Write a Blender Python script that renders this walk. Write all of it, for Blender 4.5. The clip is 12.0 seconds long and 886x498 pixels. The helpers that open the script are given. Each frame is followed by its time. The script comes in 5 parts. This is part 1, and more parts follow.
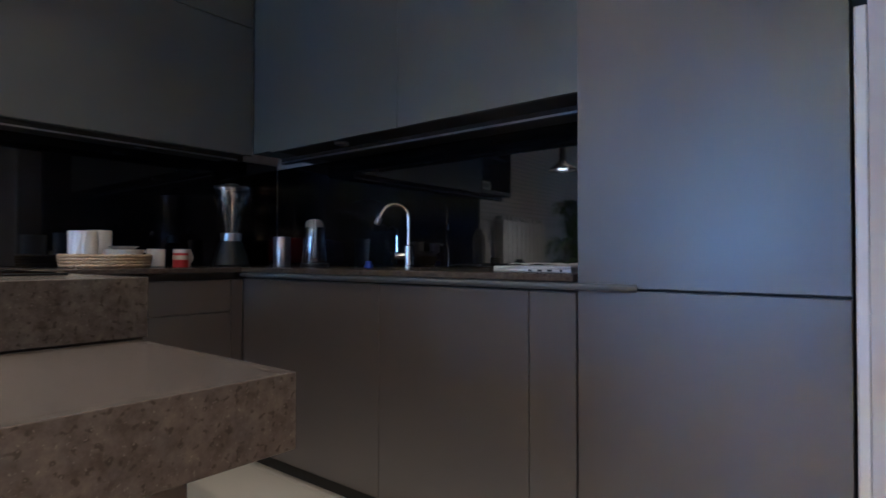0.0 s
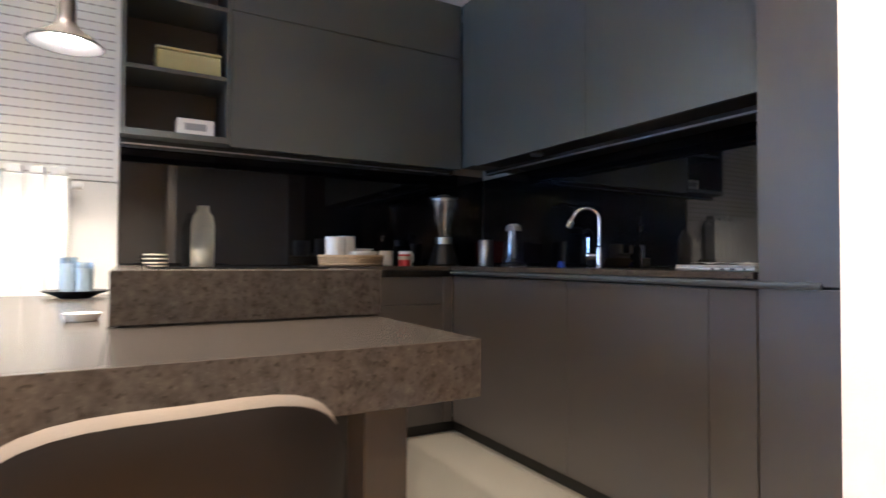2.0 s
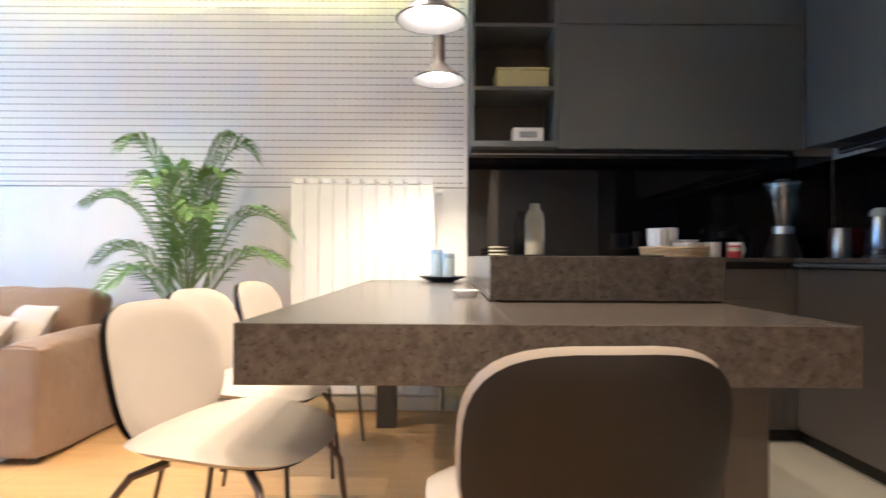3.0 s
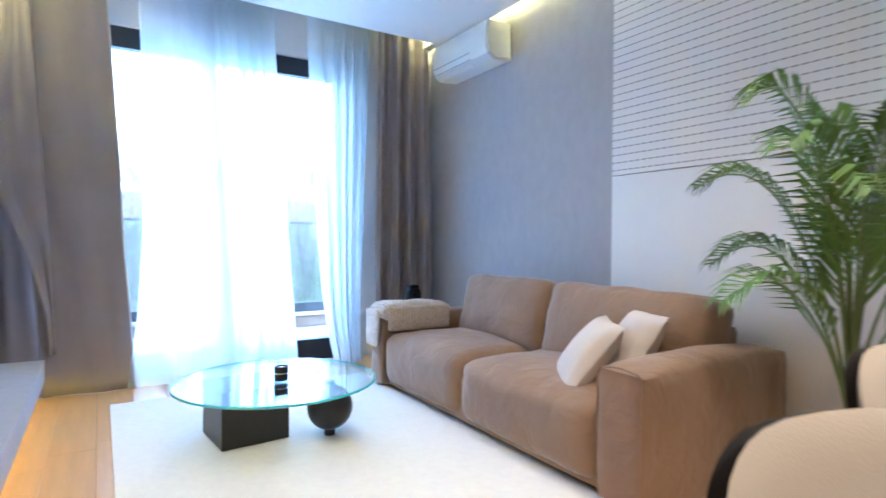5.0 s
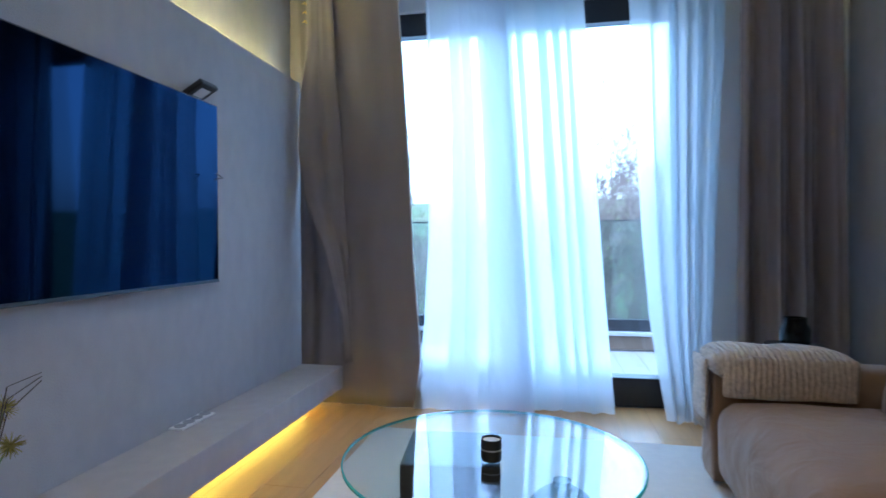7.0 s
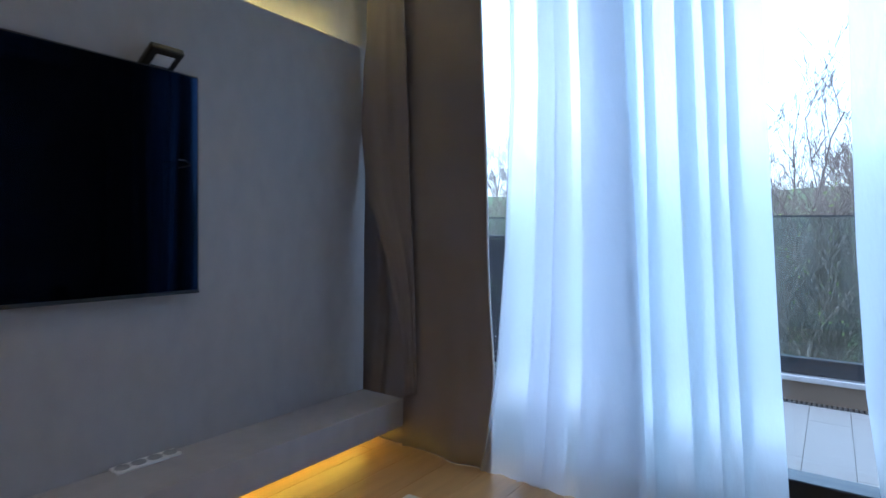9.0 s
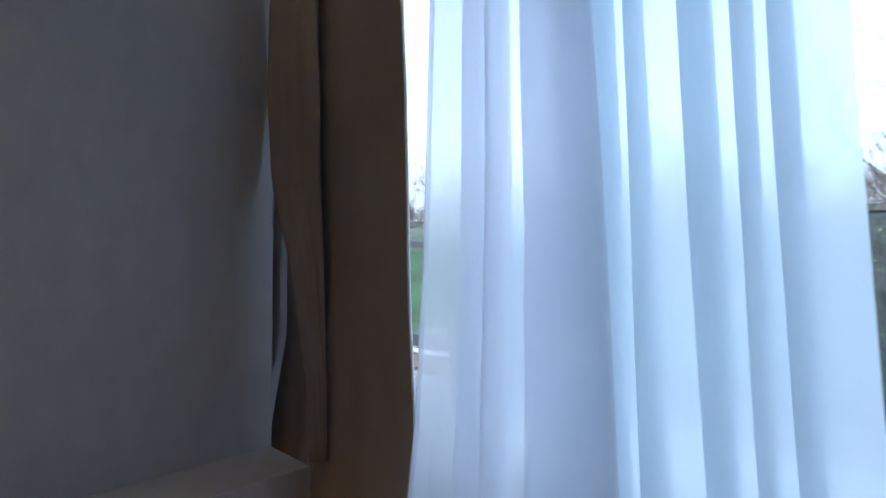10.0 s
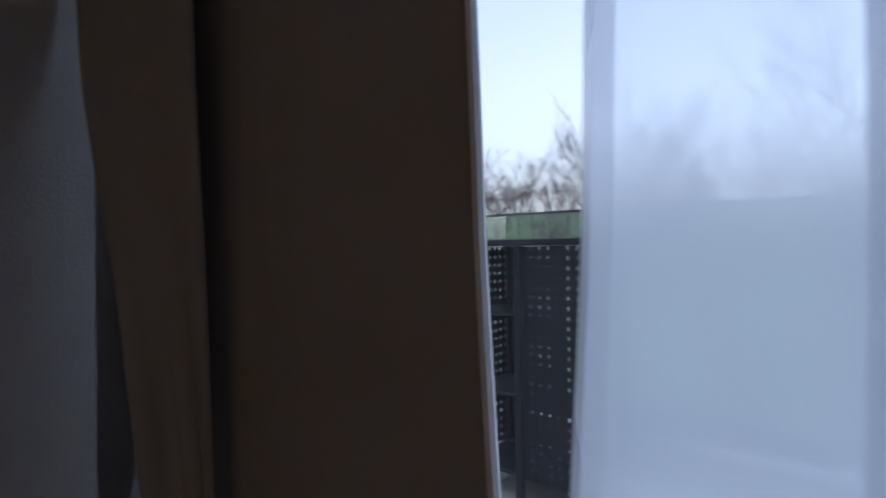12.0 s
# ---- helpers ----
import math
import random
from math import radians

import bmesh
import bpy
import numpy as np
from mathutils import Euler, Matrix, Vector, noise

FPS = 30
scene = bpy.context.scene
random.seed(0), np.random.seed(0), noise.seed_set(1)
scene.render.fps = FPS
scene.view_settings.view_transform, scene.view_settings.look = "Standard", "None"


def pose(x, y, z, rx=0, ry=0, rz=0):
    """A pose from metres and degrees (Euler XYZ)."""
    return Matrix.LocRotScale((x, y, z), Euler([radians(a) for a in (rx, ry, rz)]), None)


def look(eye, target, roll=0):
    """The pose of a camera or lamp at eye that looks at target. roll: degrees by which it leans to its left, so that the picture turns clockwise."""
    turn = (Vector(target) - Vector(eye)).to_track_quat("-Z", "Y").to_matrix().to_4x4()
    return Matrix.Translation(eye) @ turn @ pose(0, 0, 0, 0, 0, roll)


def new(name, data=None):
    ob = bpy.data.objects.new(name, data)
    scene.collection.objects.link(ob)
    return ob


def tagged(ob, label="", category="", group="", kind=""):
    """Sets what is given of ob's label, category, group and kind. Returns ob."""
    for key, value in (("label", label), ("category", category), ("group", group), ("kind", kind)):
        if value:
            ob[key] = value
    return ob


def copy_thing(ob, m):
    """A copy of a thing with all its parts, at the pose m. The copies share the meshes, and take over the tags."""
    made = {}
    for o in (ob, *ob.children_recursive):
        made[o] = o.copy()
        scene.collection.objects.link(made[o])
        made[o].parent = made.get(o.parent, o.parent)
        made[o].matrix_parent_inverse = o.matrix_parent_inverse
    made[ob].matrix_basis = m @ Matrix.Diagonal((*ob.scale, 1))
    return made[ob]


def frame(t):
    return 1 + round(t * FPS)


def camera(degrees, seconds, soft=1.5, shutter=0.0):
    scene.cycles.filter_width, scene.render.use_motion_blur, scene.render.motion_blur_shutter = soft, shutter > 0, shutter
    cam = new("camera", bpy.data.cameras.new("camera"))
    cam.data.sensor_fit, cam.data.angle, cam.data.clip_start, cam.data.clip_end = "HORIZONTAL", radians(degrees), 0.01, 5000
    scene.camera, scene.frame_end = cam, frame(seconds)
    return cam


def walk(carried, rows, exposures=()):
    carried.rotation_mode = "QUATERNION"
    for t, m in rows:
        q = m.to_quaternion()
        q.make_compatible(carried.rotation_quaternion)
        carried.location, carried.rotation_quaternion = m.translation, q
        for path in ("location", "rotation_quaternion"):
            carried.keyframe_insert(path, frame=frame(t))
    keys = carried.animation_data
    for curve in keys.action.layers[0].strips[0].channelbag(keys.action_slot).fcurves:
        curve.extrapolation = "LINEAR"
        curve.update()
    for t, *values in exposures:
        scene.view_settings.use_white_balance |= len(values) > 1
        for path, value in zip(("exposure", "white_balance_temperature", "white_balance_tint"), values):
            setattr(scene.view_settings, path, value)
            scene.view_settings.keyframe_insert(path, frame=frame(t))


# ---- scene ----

cam = camera(77.2, 12.0, shutter=0.3)
PATH = [
    (0, (0.865, 1.48, 0.943), (2.111, -0.084, 0.977), 0.1),
    (0.5, (0.928, 1.481, 0.938), (2.018, -0.196, 0.969), 0.0),
    (1, (0.898, 1.507, 0.941), (2.004, -0.158, 0.977), -0.1),
    (1.5, (0.742, 1.529, 0.936), (2.174, 0.134, 0.98), -0.5),
    (2, (0.623, 1.591, 0.925), (2.355, 0.591, 0.971), 0.3),
    (2.5, (0.507, 1.732, 0.925), (2.428, 1.176, 0.95), 0.3),
    (3, (0.508, 1.756, 0.895), (2.508, 1.756, 0.925), 0.3),
    (3.5, (0.595, 1.852, 0.902), (2.536, 2.333, 0.915), 0.9),
    (3.7, (0.67, 1.899, 0.904), (2.565, 2.539, 0.915), 1.1),
    (5.3, (1.519, 2.39, 0.944), (2.342, 4.212, 0.911), 0.2),
    (5.5, (1.618, 2.477, 0.941), (2.315, 4.352, 0.908), 0.2),
    (6, (1.854, 2.68, 0.953), (2.203, 4.649, 0.921), -0.1),
    (6.5, (2.056, 2.955, 0.946), (2.056, 4.955, 0.919), -0.2),
    (7, (2.252, 3.193, 0.949), (1.879, 5.157, 0.921), -0.2),
    (7.2, (2.354, 3.287, 0.967), (1.764, 5.197, 0.931), -0.4),
    (8.8, (2.714, 4.118, 0.978), (1.516, 5.719, 0.929), 0.5),
    (9, (2.688, 4.252, 1.001), (1.539, 5.888, 0.941), 0.7),
    (9.5, (2.67, 4.666, 0.975), (1.527, 6.307, 0.942), 0.2),
    (10, (2.661, 5.232, 0.942), (1.267, 6.666, 0.945), 0.4),
    (10.5, (2.481, 5.764, 0.94), (0.795, 6.841, 0.947), 0.9),
    (11, (2.133, 5.952, 0.942), (0.332, 6.823, 0.945), -0.2),
    (11.5, (1.993, 5.956, 0.943), (0.311, 7.038, 0.941), -0.1),
    (12, (1.74, 5.955, 0.943), (0.439, 7.474, 0.949), -0.6),
]
EXPOSURES = [(0, 2.25, 4250, 16), (0.5, 2.7, 4350, 16.5), (1.5, 2.9, 4400, 15.5), (2.5, 2.9, 4700, 15), (3.6, 2.72, 4700, 13.5), (5.3, 1.95, 4500, 13.5), (6.0, 1.6, 4550, 13.5), (6.5, 1.2, 4600, 13.5), (7.2, 0.7, 4550, 13.5), (8.8, 0.05, 4950, 14.5), (10, -0.38, 5450, 17), (11, -0.75, 6000, 20), (12, -1.22, 5750, 23)]
walk(cam, [(t, look(e, g, r)) for t, e, g, r in PATH], EXPOSURES)

# ---- light ----
world = bpy.data.worlds.new("world")
scene.world = world
world.use_nodes = True
wn = world.node_tree.nodes
bg = wn["Background"]
sky = wn.new("ShaderNodeTexSky")
sky.sky_type = "NISHITA"
sky.sun_disc = False
sky.sun_elevation = radians(35)
sky.sun_rotation = radians(200)
sky.air_density = 1.5
sky.dust_density = 4.0
hs = wn.new("ShaderNodeHueSaturation")
hs.inputs["Saturation"].default_value = 0.35
hs.inputs["Value"].default_value = 4.9
world.node_tree.links.new(sky.outputs[0], hs.inputs["Color"])
world.node_tree.links.new(hs.outputs[0], bg.inputs[0])
bg.inputs[1].default_value = 0.15
sun = new("sun", bpy.data.lights.new("sun", "SUN"))
sun.data.energy, sun.data.angle, sun.data.color = 1.0, radians(15), (1, 0.97, 0.92)
sun.matrix_world = look((0, 0, 0), (0.3, 0.6, -0.8))


def lamp_area(name, m, sx, sy, power, colour):
    ob = new(name, bpy.data.lights.new(name, "AREA"))
    ob.data.shape, ob.data.size, ob.data.size_y = "RECTANGLE", sx, sy
    ob.data.energy, ob.data.color = power, colour
    ob.matrix_world = m
    return ob


# daylight in the balcony door's opening
lamp_area("window_daylight", look((2.08, 6.7, 1.2), (2.08, 5.0, 1.1)), 1.6, 2.1, 15, (0.68, 0.86, 1.0))
WARM = (1.0, 0.71, 0.37)


def downlight(x, y, power):
    l = new("downlight", bpy.data.lights.new("downlight", "SPOT"))
    l.data.energy, l.data.color, l.data.spot_size, l.data.spot_blend, l.data.shadow_soft_size = power, WARM, radians(110), 1.0, 0.03
    l.matrix_world = look((x, y, 2.46), (x, y, 0))


for x, y, w in ((2.85, 2.0, 22), (2.85, 3.2, 20), (2.85, 4.2, 9), (2.0, 2.7, 8), (1.75, 3.6, 14), (1.75, 5.0, 16), (0.92, 1.8, 34), (0.0, 1.7, 54), (1.75, 0.75, 9), (2.75, 0.7, 4)):
    downlight(x, y, w)

# ---- materials ----


def material(name, colour, rough=0.6, metal=0.0, vary=0.12, scale=8.0, bump=0.0, bump_scale=120.0, stretch=(1, 1, 1), emit=None, coat=0.0, transmission=0.0, spec=0.5):
    m = bpy.data.materials.new(name)
    m.use_nodes = True
    nt = m.node_tree
    p = nt.nodes["Principled BSDF"]
    p.inputs["Roughness"].default_value = rough
    p.inputs["Metallic"].default_value = metal
    p.inputs["Coat Weight"].default_value = coat
    p.inputs["Transmission Weight"].default_value = transmission
    p.inputs["Specular IOR Level"].default_value = spec
    if emit:
        p.inputs["Emission Color"].default_value = (*emit[0], 1)
        p.inputs["Emission Strength"].default_value = emit[1]
    co = nt.nodes.new("ShaderNodeTexCoord")
    mp = nt.nodes.new("ShaderNodeMapping")
    mp.inputs["Scale"].default_value = stretch
    nt.links.new(co.outputs["Object"], mp.inputs[0])
    n1 = nt.nodes.new("ShaderNodeTexNoise")
    n1.inputs["Scale"].default_value = scale
    n1.inputs["Detail"].default_value = 6
    nt.links.new(mp.outputs[0], n1.inputs["Vector"])
    mix = nt.nodes.new("ShaderNodeMix")
    mix.data_type = "RGBA"
    mix.inputs[6].default_value = (*[c * (1 - vary) for c in colour], 1)
    mix.inputs[7].default_value = (*[min(1, c * (1 + vary)) for c in colour], 1)
    nt.links.new(n1.outputs[0], mix.inputs[0])
    nt.links.new(mix.outputs[2], p.inputs["Base Color"])
    if bump:
        n2 = nt.nodes.new("ShaderNodeTexNoise")
        n2.inputs["Scale"].default_value = bump_scale
        n2.inputs["Detail"].default_value = 4
        nt.links.new(mp.outputs[0], n2.inputs["Vector"])
        b = nt.nodes.new("ShaderNodeBump")
        b.inputs["Strength"].default_value = bump
        b.inputs["Distance"].default_value = 0.004
        nt.links.new(n2.outputs[0], b.inputs["Height"])
        nt.links.new(b.outputs[0], p.inputs["Normal"])
    return m


M_WHITE = material("white_paint", (0.78, 0.77, 0.75), 0.7, vary=0.03, bump=0.05)
M_CEIL = material("ceiling_paint", (0.8, 0.8, 0.8), 0.8, vary=0.02)
M_PAPER = material("grey_textile_wallpaper", (0.39, 0.37, 0.375), 0.85, vary=0.11, scale=16, bump=0.4, bump_scale=260, stretch=(1, 1, 0.6))
M_PANEL = material("white_perforated_panel", (0.74, 0.72, 0.7), 0.55, vary=0.03)
M_SLOT_SHADE = material("slot_shade_grey", (0.38, 0.35, 0.34), 0.9)
M_FRONT = material("matt_grey_lacquer", (0.07, 0.06, 0.054), 0.36, vary=0.06, scale=2, spec=1.0)
M_FRONT2 = material("matt_grey_green_lacquer", (0.072, 0.08, 0.079), 0.42, vary=0.06, scale=2, spec=1.0)
M_DARK = material("dark_carcass_and_gap_shade", (0.02, 0.02, 0.02), 0.5)
M_SPLASH = material("black_glass_backsplash", (0.004, 0.004, 0.005), 0.03, spec=0.6)
M_STONE = material("brown_speckled_stone", (0.1, 0.085, 0.072), 0.24, vary=0.1, scale=45, bump=0.06, spec=0.28)


def speckle(m):
    """Soft brown clouds, dark rounded grains and small pale flecks."""
    nt = m.node_tree
    co = [n for n in nt.nodes if n.type == "TEX_COORD"][0]

    def ramp(node, lo, hi, a, b):
        rp = nt.nodes.new("ShaderNodeValToRGB")
        rp.color_ramp.elements[0].position, rp.color_ramp.elements[1].position = lo, hi
        rp.color_ramp.elements[0].color, rp.color_ramp.elements[1].color = (*a, 1), (*b, 1)
        nt.links.new(node.outputs[0], rp.inputs[0])
        return rp

    def cloud(scale, detail, rough=0.5):
        nz = nt.nodes.new("ShaderNodeTexNoise")
        nz.inputs["Scale"].default_value, nz.inputs["Detail"].default_value, nz.inputs["Roughness"].default_value = scale, detail, rough
        nt.links.new(co.outputs["Object"], nz.inputs["Vector"])
        return nz

    def blend(factor, a, b):
        mx = nt.nodes.new("ShaderNodeMix")
        mx.data_type = "RGBA"
        nt.links.new(factor.outputs[0], mx.inputs[0])
        nt.links.new(a, mx.inputs[6])
        mx.inputs[7].default_value = (*b, 1)
        return mx.outputs[2]
    base = ramp(cloud(38.0, 7.0, 0.65), 0.34, 0.66, (0.042, 0.033, 0.028), (0.083, 0.069, 0.057))
    grains = ramp(cloud(85.0, 1.0), 0.60, 0.68, (0, 0, 0), (0.7, 0.7, 0.7))
    flecks = ramp(cloud(170.0, 2.0), 0.64, 0.70, (0, 0, 0), (0.4, 0.4, 0.4))
    c = blend(grains, base.outputs[0], (0.025, 0.019, 0.016))
    c = blend(flecks, c, (0.16, 0.14, 0.118))
    nt.links.new(c, nt.nodes["Principled BSDF"].inputs["Base Color"])


speckle(M_STONE)
M_OAK = material("oak_planks", (0.52, 0.31, 0.12), 0.33, vary=0.22, scale=4, stretch=(6, 0.6, 1))
M_TILE = material("cream_kitchen_tile", (0.6, 0.55, 0.45), 0.3, vary=0.06, scale=3)
M_SOFA = material("tan_velvet", (0.245, 0.15, 0.085), 0.8, vary=0.22, scale=6, bump=0.2, bump_scale=400)
M_SOFA.node_tree.nodes["Principled BSDF"].inputs["Sheen Weight"].default_value = 0.25
sn = M_SOFA.node_tree
fold = sn.nodes.new("ShaderNodeTexNoise")
fold.inputs["Scale"].default_value, fold.inputs["Detail"].default_value, fold.inputs["Distortion"].default_value = 9.0, 3.0, 0.8
fb = sn.nodes.new("ShaderNodeBump")
fb.inputs["Strength"].default_value, fb.inputs["Distance"].default_value = 0.55, 0.02
b0 = [n for n in sn.nodes if n.type == "BUMP" and n != fb][0]
c0 = [n for n in sn.nodes if n.type == "TEX_COORD"][0]
sn.links.new(c0.outputs["Object"], fold.inputs["Vector"])
sn.links.new(fold.outputs[0], fb.inputs["Height"])
sn.links.new(b0.outputs[0], fb.inputs["Normal"])
sn.links.new(fb.outputs[0], sn.nodes["Principled BSDF"].inputs["Normal"])
M_THROW = material("beige_knitted_throw", (0.56, 0.48, 0.4), 0.95, vary=0.45, scale=70, bump=1.0, bump_scale=70, stretch=(1, 0.5, 1))
tn = M_THROW.node_tree
rows = tn.nodes.new("ShaderNodeTexWave")
rows.inputs["Scale"].default_value, rows.inputs["Distortion"].default_value, rows.inputs["Detail"].default_value = 16.0, 3.0, 2.0
rb = tn.nodes.new("ShaderNodeBump")
rb.inputs["Strength"].default_value, rb.inputs["Distance"].default_value = 0.9, 0.008
t0 = [n for n in tn.nodes if n.type == "BUMP" and n != rb][0]
tc = [n for n in tn.nodes if n.type == "TEX_COORD"][0]
tn.links.new(tc.outputs["Object"], rows.inputs["Vector"])
tn.links.new(rows.outputs[1], rb.inputs["Height"])
tn.links.new(t0.outputs[0], rb.inputs["Normal"])
tn.links.new(rb.outputs[0], tn.nodes["Principled BSDF"].inputs["Normal"])
M_PILLOW = material("cream_cushion_fabric", (0.56, 0.49, 0.44), 0.9, vary=0.08, bump=0.4, bump_scale=200)
M_RUG = material("cream_short_pile_rug", (0.72, 0.69, 0.64), 0.95, vary=0.08, scale=30, bump=0.5, bump_scale=400)
M_DRAPE = material("taupe_blackout_curtain", (0.276, 0.239, 0.245), 0.85, vary=0.12, scale=5, bump=0.1, bump_scale=300)
M_BLACK = material("black_lacquer", (0.012, 0.012, 0.013), 0.35, vary=0.3, scale=30)
M_FRAME = material("anthracite_window_frame", (0.02, 0.023, 0.03), 0.4)
M_SCREEN = material("tv_screen", (0.001, 0.0015, 0.003), 0.06, spec=0.0)
sc = M_SCREEN.node_tree
coat_ = sc.nodes.new("ShaderNodeBsdfGlossy")
coat_.inputs[0].default_value, coat_.inputs[1].default_value = (0.0042, 0.0085, 0.02, 1), 0.05
both = sc.nodes.new("ShaderNodeAddShader")
so = [n for n in sc.nodes if n.type == "OUTPUT_MATERIAL"][0]
sc.links.new(sc.nodes["Principled BSDF"].outputs[0], both.inputs[0])
sc.links.new(coat_.outputs[0], both.inputs[1])
sc.links.new(both.outputs[0], so.inputs[0])
M_CHROME = material("chrome", (0.8, 0.8, 0.82), 0.07, metal=1.0, vary=0.02)
M_STEEL = material("brushed_steel", (0.5, 0.5, 0.5), 0.3, metal=1.0)
M_PLASTIC = material("white_plastic", (0.75, 0.74, 0.72), 0.35, vary=0.02)
M_SEAT = material("beige_upholstery", (0.37, 0.312, 0.26), 0.85, vary=0.08, bump=0.2, bump_scale=300)
M_SHELL = material("dark_brown_chair_shell", (0.008, 0.0058, 0.005), 0.55, vary=0.2, spec=0.25)
M_CERAMIC = material("white_ceramic", (0.8, 0.78, 0.75), 0.2, vary=0.02)
M_WICKER = material("wicker", (0.5, 0.36, 0.2), 0.7, vary=0.4, scale=150)
M_LEAF = material("palm_leaf", (0.12, 0.22, 0.04), 0.45, vary=0.35, scale=20)
M_STEM = material("palm_stem", (0.14, 0.19, 0.06), 0.5, vary=0.3)
M_BARK = material("grey_bark", (0.1, 0.083, 0.076), 0.9, vary=0.3, scale=20)
M_GRASS = material("spring_grass", (0.048, 0.085, 0.026), 0.95, vary=0.6, scale=1.5)
M_SCRUB = material("bare_scrub", (0.1, 0.095, 0.075), 0.95, vary=0.4, scale=1.2)
M_DECK = material("pale_deck_tiles", (0.42, 0.385, 0.35), 0.6, vary=0.15, scale=5, stretch=(1, 6, 1))
M_LED = material("led_strip", (1, 0.8, 0.3), 0.5, emit=((1.0, 0.66, 0.05), 19))
M_LED3 = material("led_panel_strip", (1, 0.85, 0.4), 0.5, emit=((1.0, 0.76, 0.2), 50))
M_LED2 = material("led_cove", (1, 0.85, 0.5), 0.5, emit=((1.0, 0.8, 0.24), 22))
M_BULB = material("warm_bulb", (1, 0.9, 0.7), 0.5, emit=((1.0, 0.86, 0.62), 9))
M_RED = material("red_print", (0.5, 0.03, 0.03), 0.4)
M_BLUE = material("blue_plastic", (0.03, 0.06, 0.4), 0.3)

M_HALL = material("beige_wallpaper", (0.66, 0.61, 0.57), 0.8, vary=0.05, scale=6, bump=0.06, bump_scale=400)
M_PROFILE = material("blue_grey_profile", (0.06, 0.068, 0.08), 0.4)
M_SHELFBACK = material("dark_brown_back_panel", (0.05, 0.042, 0.038), 0.5, vary=0.2, scale=3, stretch=(1, 1, 6))
M_ALU = material("aluminium_strip", (0.55, 0.55, 0.55), 0.35, metal=1.0)
M_GREYP = material("grey_plastic", (0.3, 0.3, 0.31), 0.4)
M_CREAM = material("cream_glaze", (0.6, 0.52, 0.4), 0.45)
M_DRED = material("dark_red_enamel", (0.05, 0.004, 0.005), 0.25)
M_DSTEEL = material("dark_polished_steel", (0.22, 0.23, 0.26), 0.16, metal=1.0)
M_SILVER = material("silver_finish", (0.62, 0.62, 0.63), 0.35, metal=0.6)
M_YELLOW = material("pale_yellow_fabric", (0.5, 0.46, 0.22), 0.8, vary=0.1)
M_DARKWOOD = material("dark_wood", (0.06, 0.05, 0.042), 0.5, vary=0.3, scale=6, stretch=(6, 6, 0.5))
M_LEG = material("dark_bronze_metal", (0.09, 0.07, 0.055), 0.35, metal=0.8)
M_SHADE = material("dark_bronze_shade", (0.06, 0.05, 0.045), 0.45, metal=0.3)
M_REFL = material("taupe_reflector", (0.2, 0.175, 0.15), 0.4)
M_THISTLE = material("olive_thistle", (0.3, 0.26, 0.06), 0.9)
M_LINING = material("pale_lining", (0.62, 0.62, 0.64), 0.9)
M_BRASS = material("brass", (0.7, 0.5, 0.15), 0.3, metal=1.0)
M_CONCRETE = material("concrete", (0.35, 0.34, 0.32), 0.9, vary=0.15)
M_BROWN = material("brown_render", (0.2, 0.15, 0.11), 0.8, vary=0.15)
M_BUD = material("spring_buds", (0.2, 0.28, 0.08), 0.8)


def sheer_material(name, tint, cover):
    m = bpy.data.materials.new(name)
    m.use_nodes = True
    nt = m.node_tree
    nt.nodes.clear()
    out = nt.nodes.new("ShaderNodeOutputMaterial")
    tr = nt.nodes.new("ShaderNodeBsdfTransparent")
    tr.inputs[0].default_value = (*tint, 1)
    tl = nt.nodes.new("ShaderNodeBsdfTranslucent")
    tl.inputs[0].default_value = (0.82, 0.825, 0.85, 1)
    df = nt.nodes.new("ShaderNodeBsdfDiffuse")
    df.inputs[0].default_value = (0.82, 0.83, 0.85, 1)
    co = nt.nodes.new("ShaderNodeTexCoord")
    mp = nt.nodes.new("ShaderNodeMapping")
    mp.inputs["Scale"].default_value = (28, 28, 9)
    mp.inputs["Rotation"].default_value = (0.5, 0.6, 0)
    nz = nt.nodes.new("ShaderNodeTexNoise")
    nz.inputs["Scale"].default_value, nz.inputs["Detail"].default_value = 1.0, 4.0
    bp = nt.nodes.new("ShaderNodeBump")
    bp.inputs["Strength"].default_value, bp.inputs["Distance"].default_value = 0.5, 0.012
    nt.links.new(co.outputs["Object"], mp.inputs[0])
    nt.links.new(mp.outputs[0], nz.inputs["Vector"])
    nt.links.new(nz.outputs[0], bp.inputs["Height"])
    nt.links.new(bp.outputs[0], tl.inputs["Normal"])
    nt.links.new(bp.outputs[0], df.inputs["Normal"])
    a = nt.nodes.new("ShaderNodeMixShader")
    b = nt.nodes.new("ShaderNodeMixShader")
    a.inputs[0].default_value = 0.3
    b.inputs[0].default_value = cover
    nt.links.new(tl.outputs[0], a.inputs[1])
    nt.links.new(df.outputs[0], a.inputs[2])
    haze = nt.nodes.new("ShaderNodeBsdfRefraction")
    haze.inputs["Color"].default_value = (*tint, 1)
    haze.inputs["Roughness"].default_value, haze.inputs["IOR"].default_value = 0.55, 1.22
    c = nt.nodes.new("ShaderNodeMixShader")
    c.inputs[0].default_value = 0.55
    nt.links.new(tr.outputs[0], c.inputs[1])
    nt.links.new(haze.outputs[0], c.inputs[2])
    nt.links.new(c.outputs[0], b.inputs[1])
    nt.links.new(a.outputs[0], b.inputs[2])
    nt.links.new(b.outputs[0], out.inputs[0])
    return m


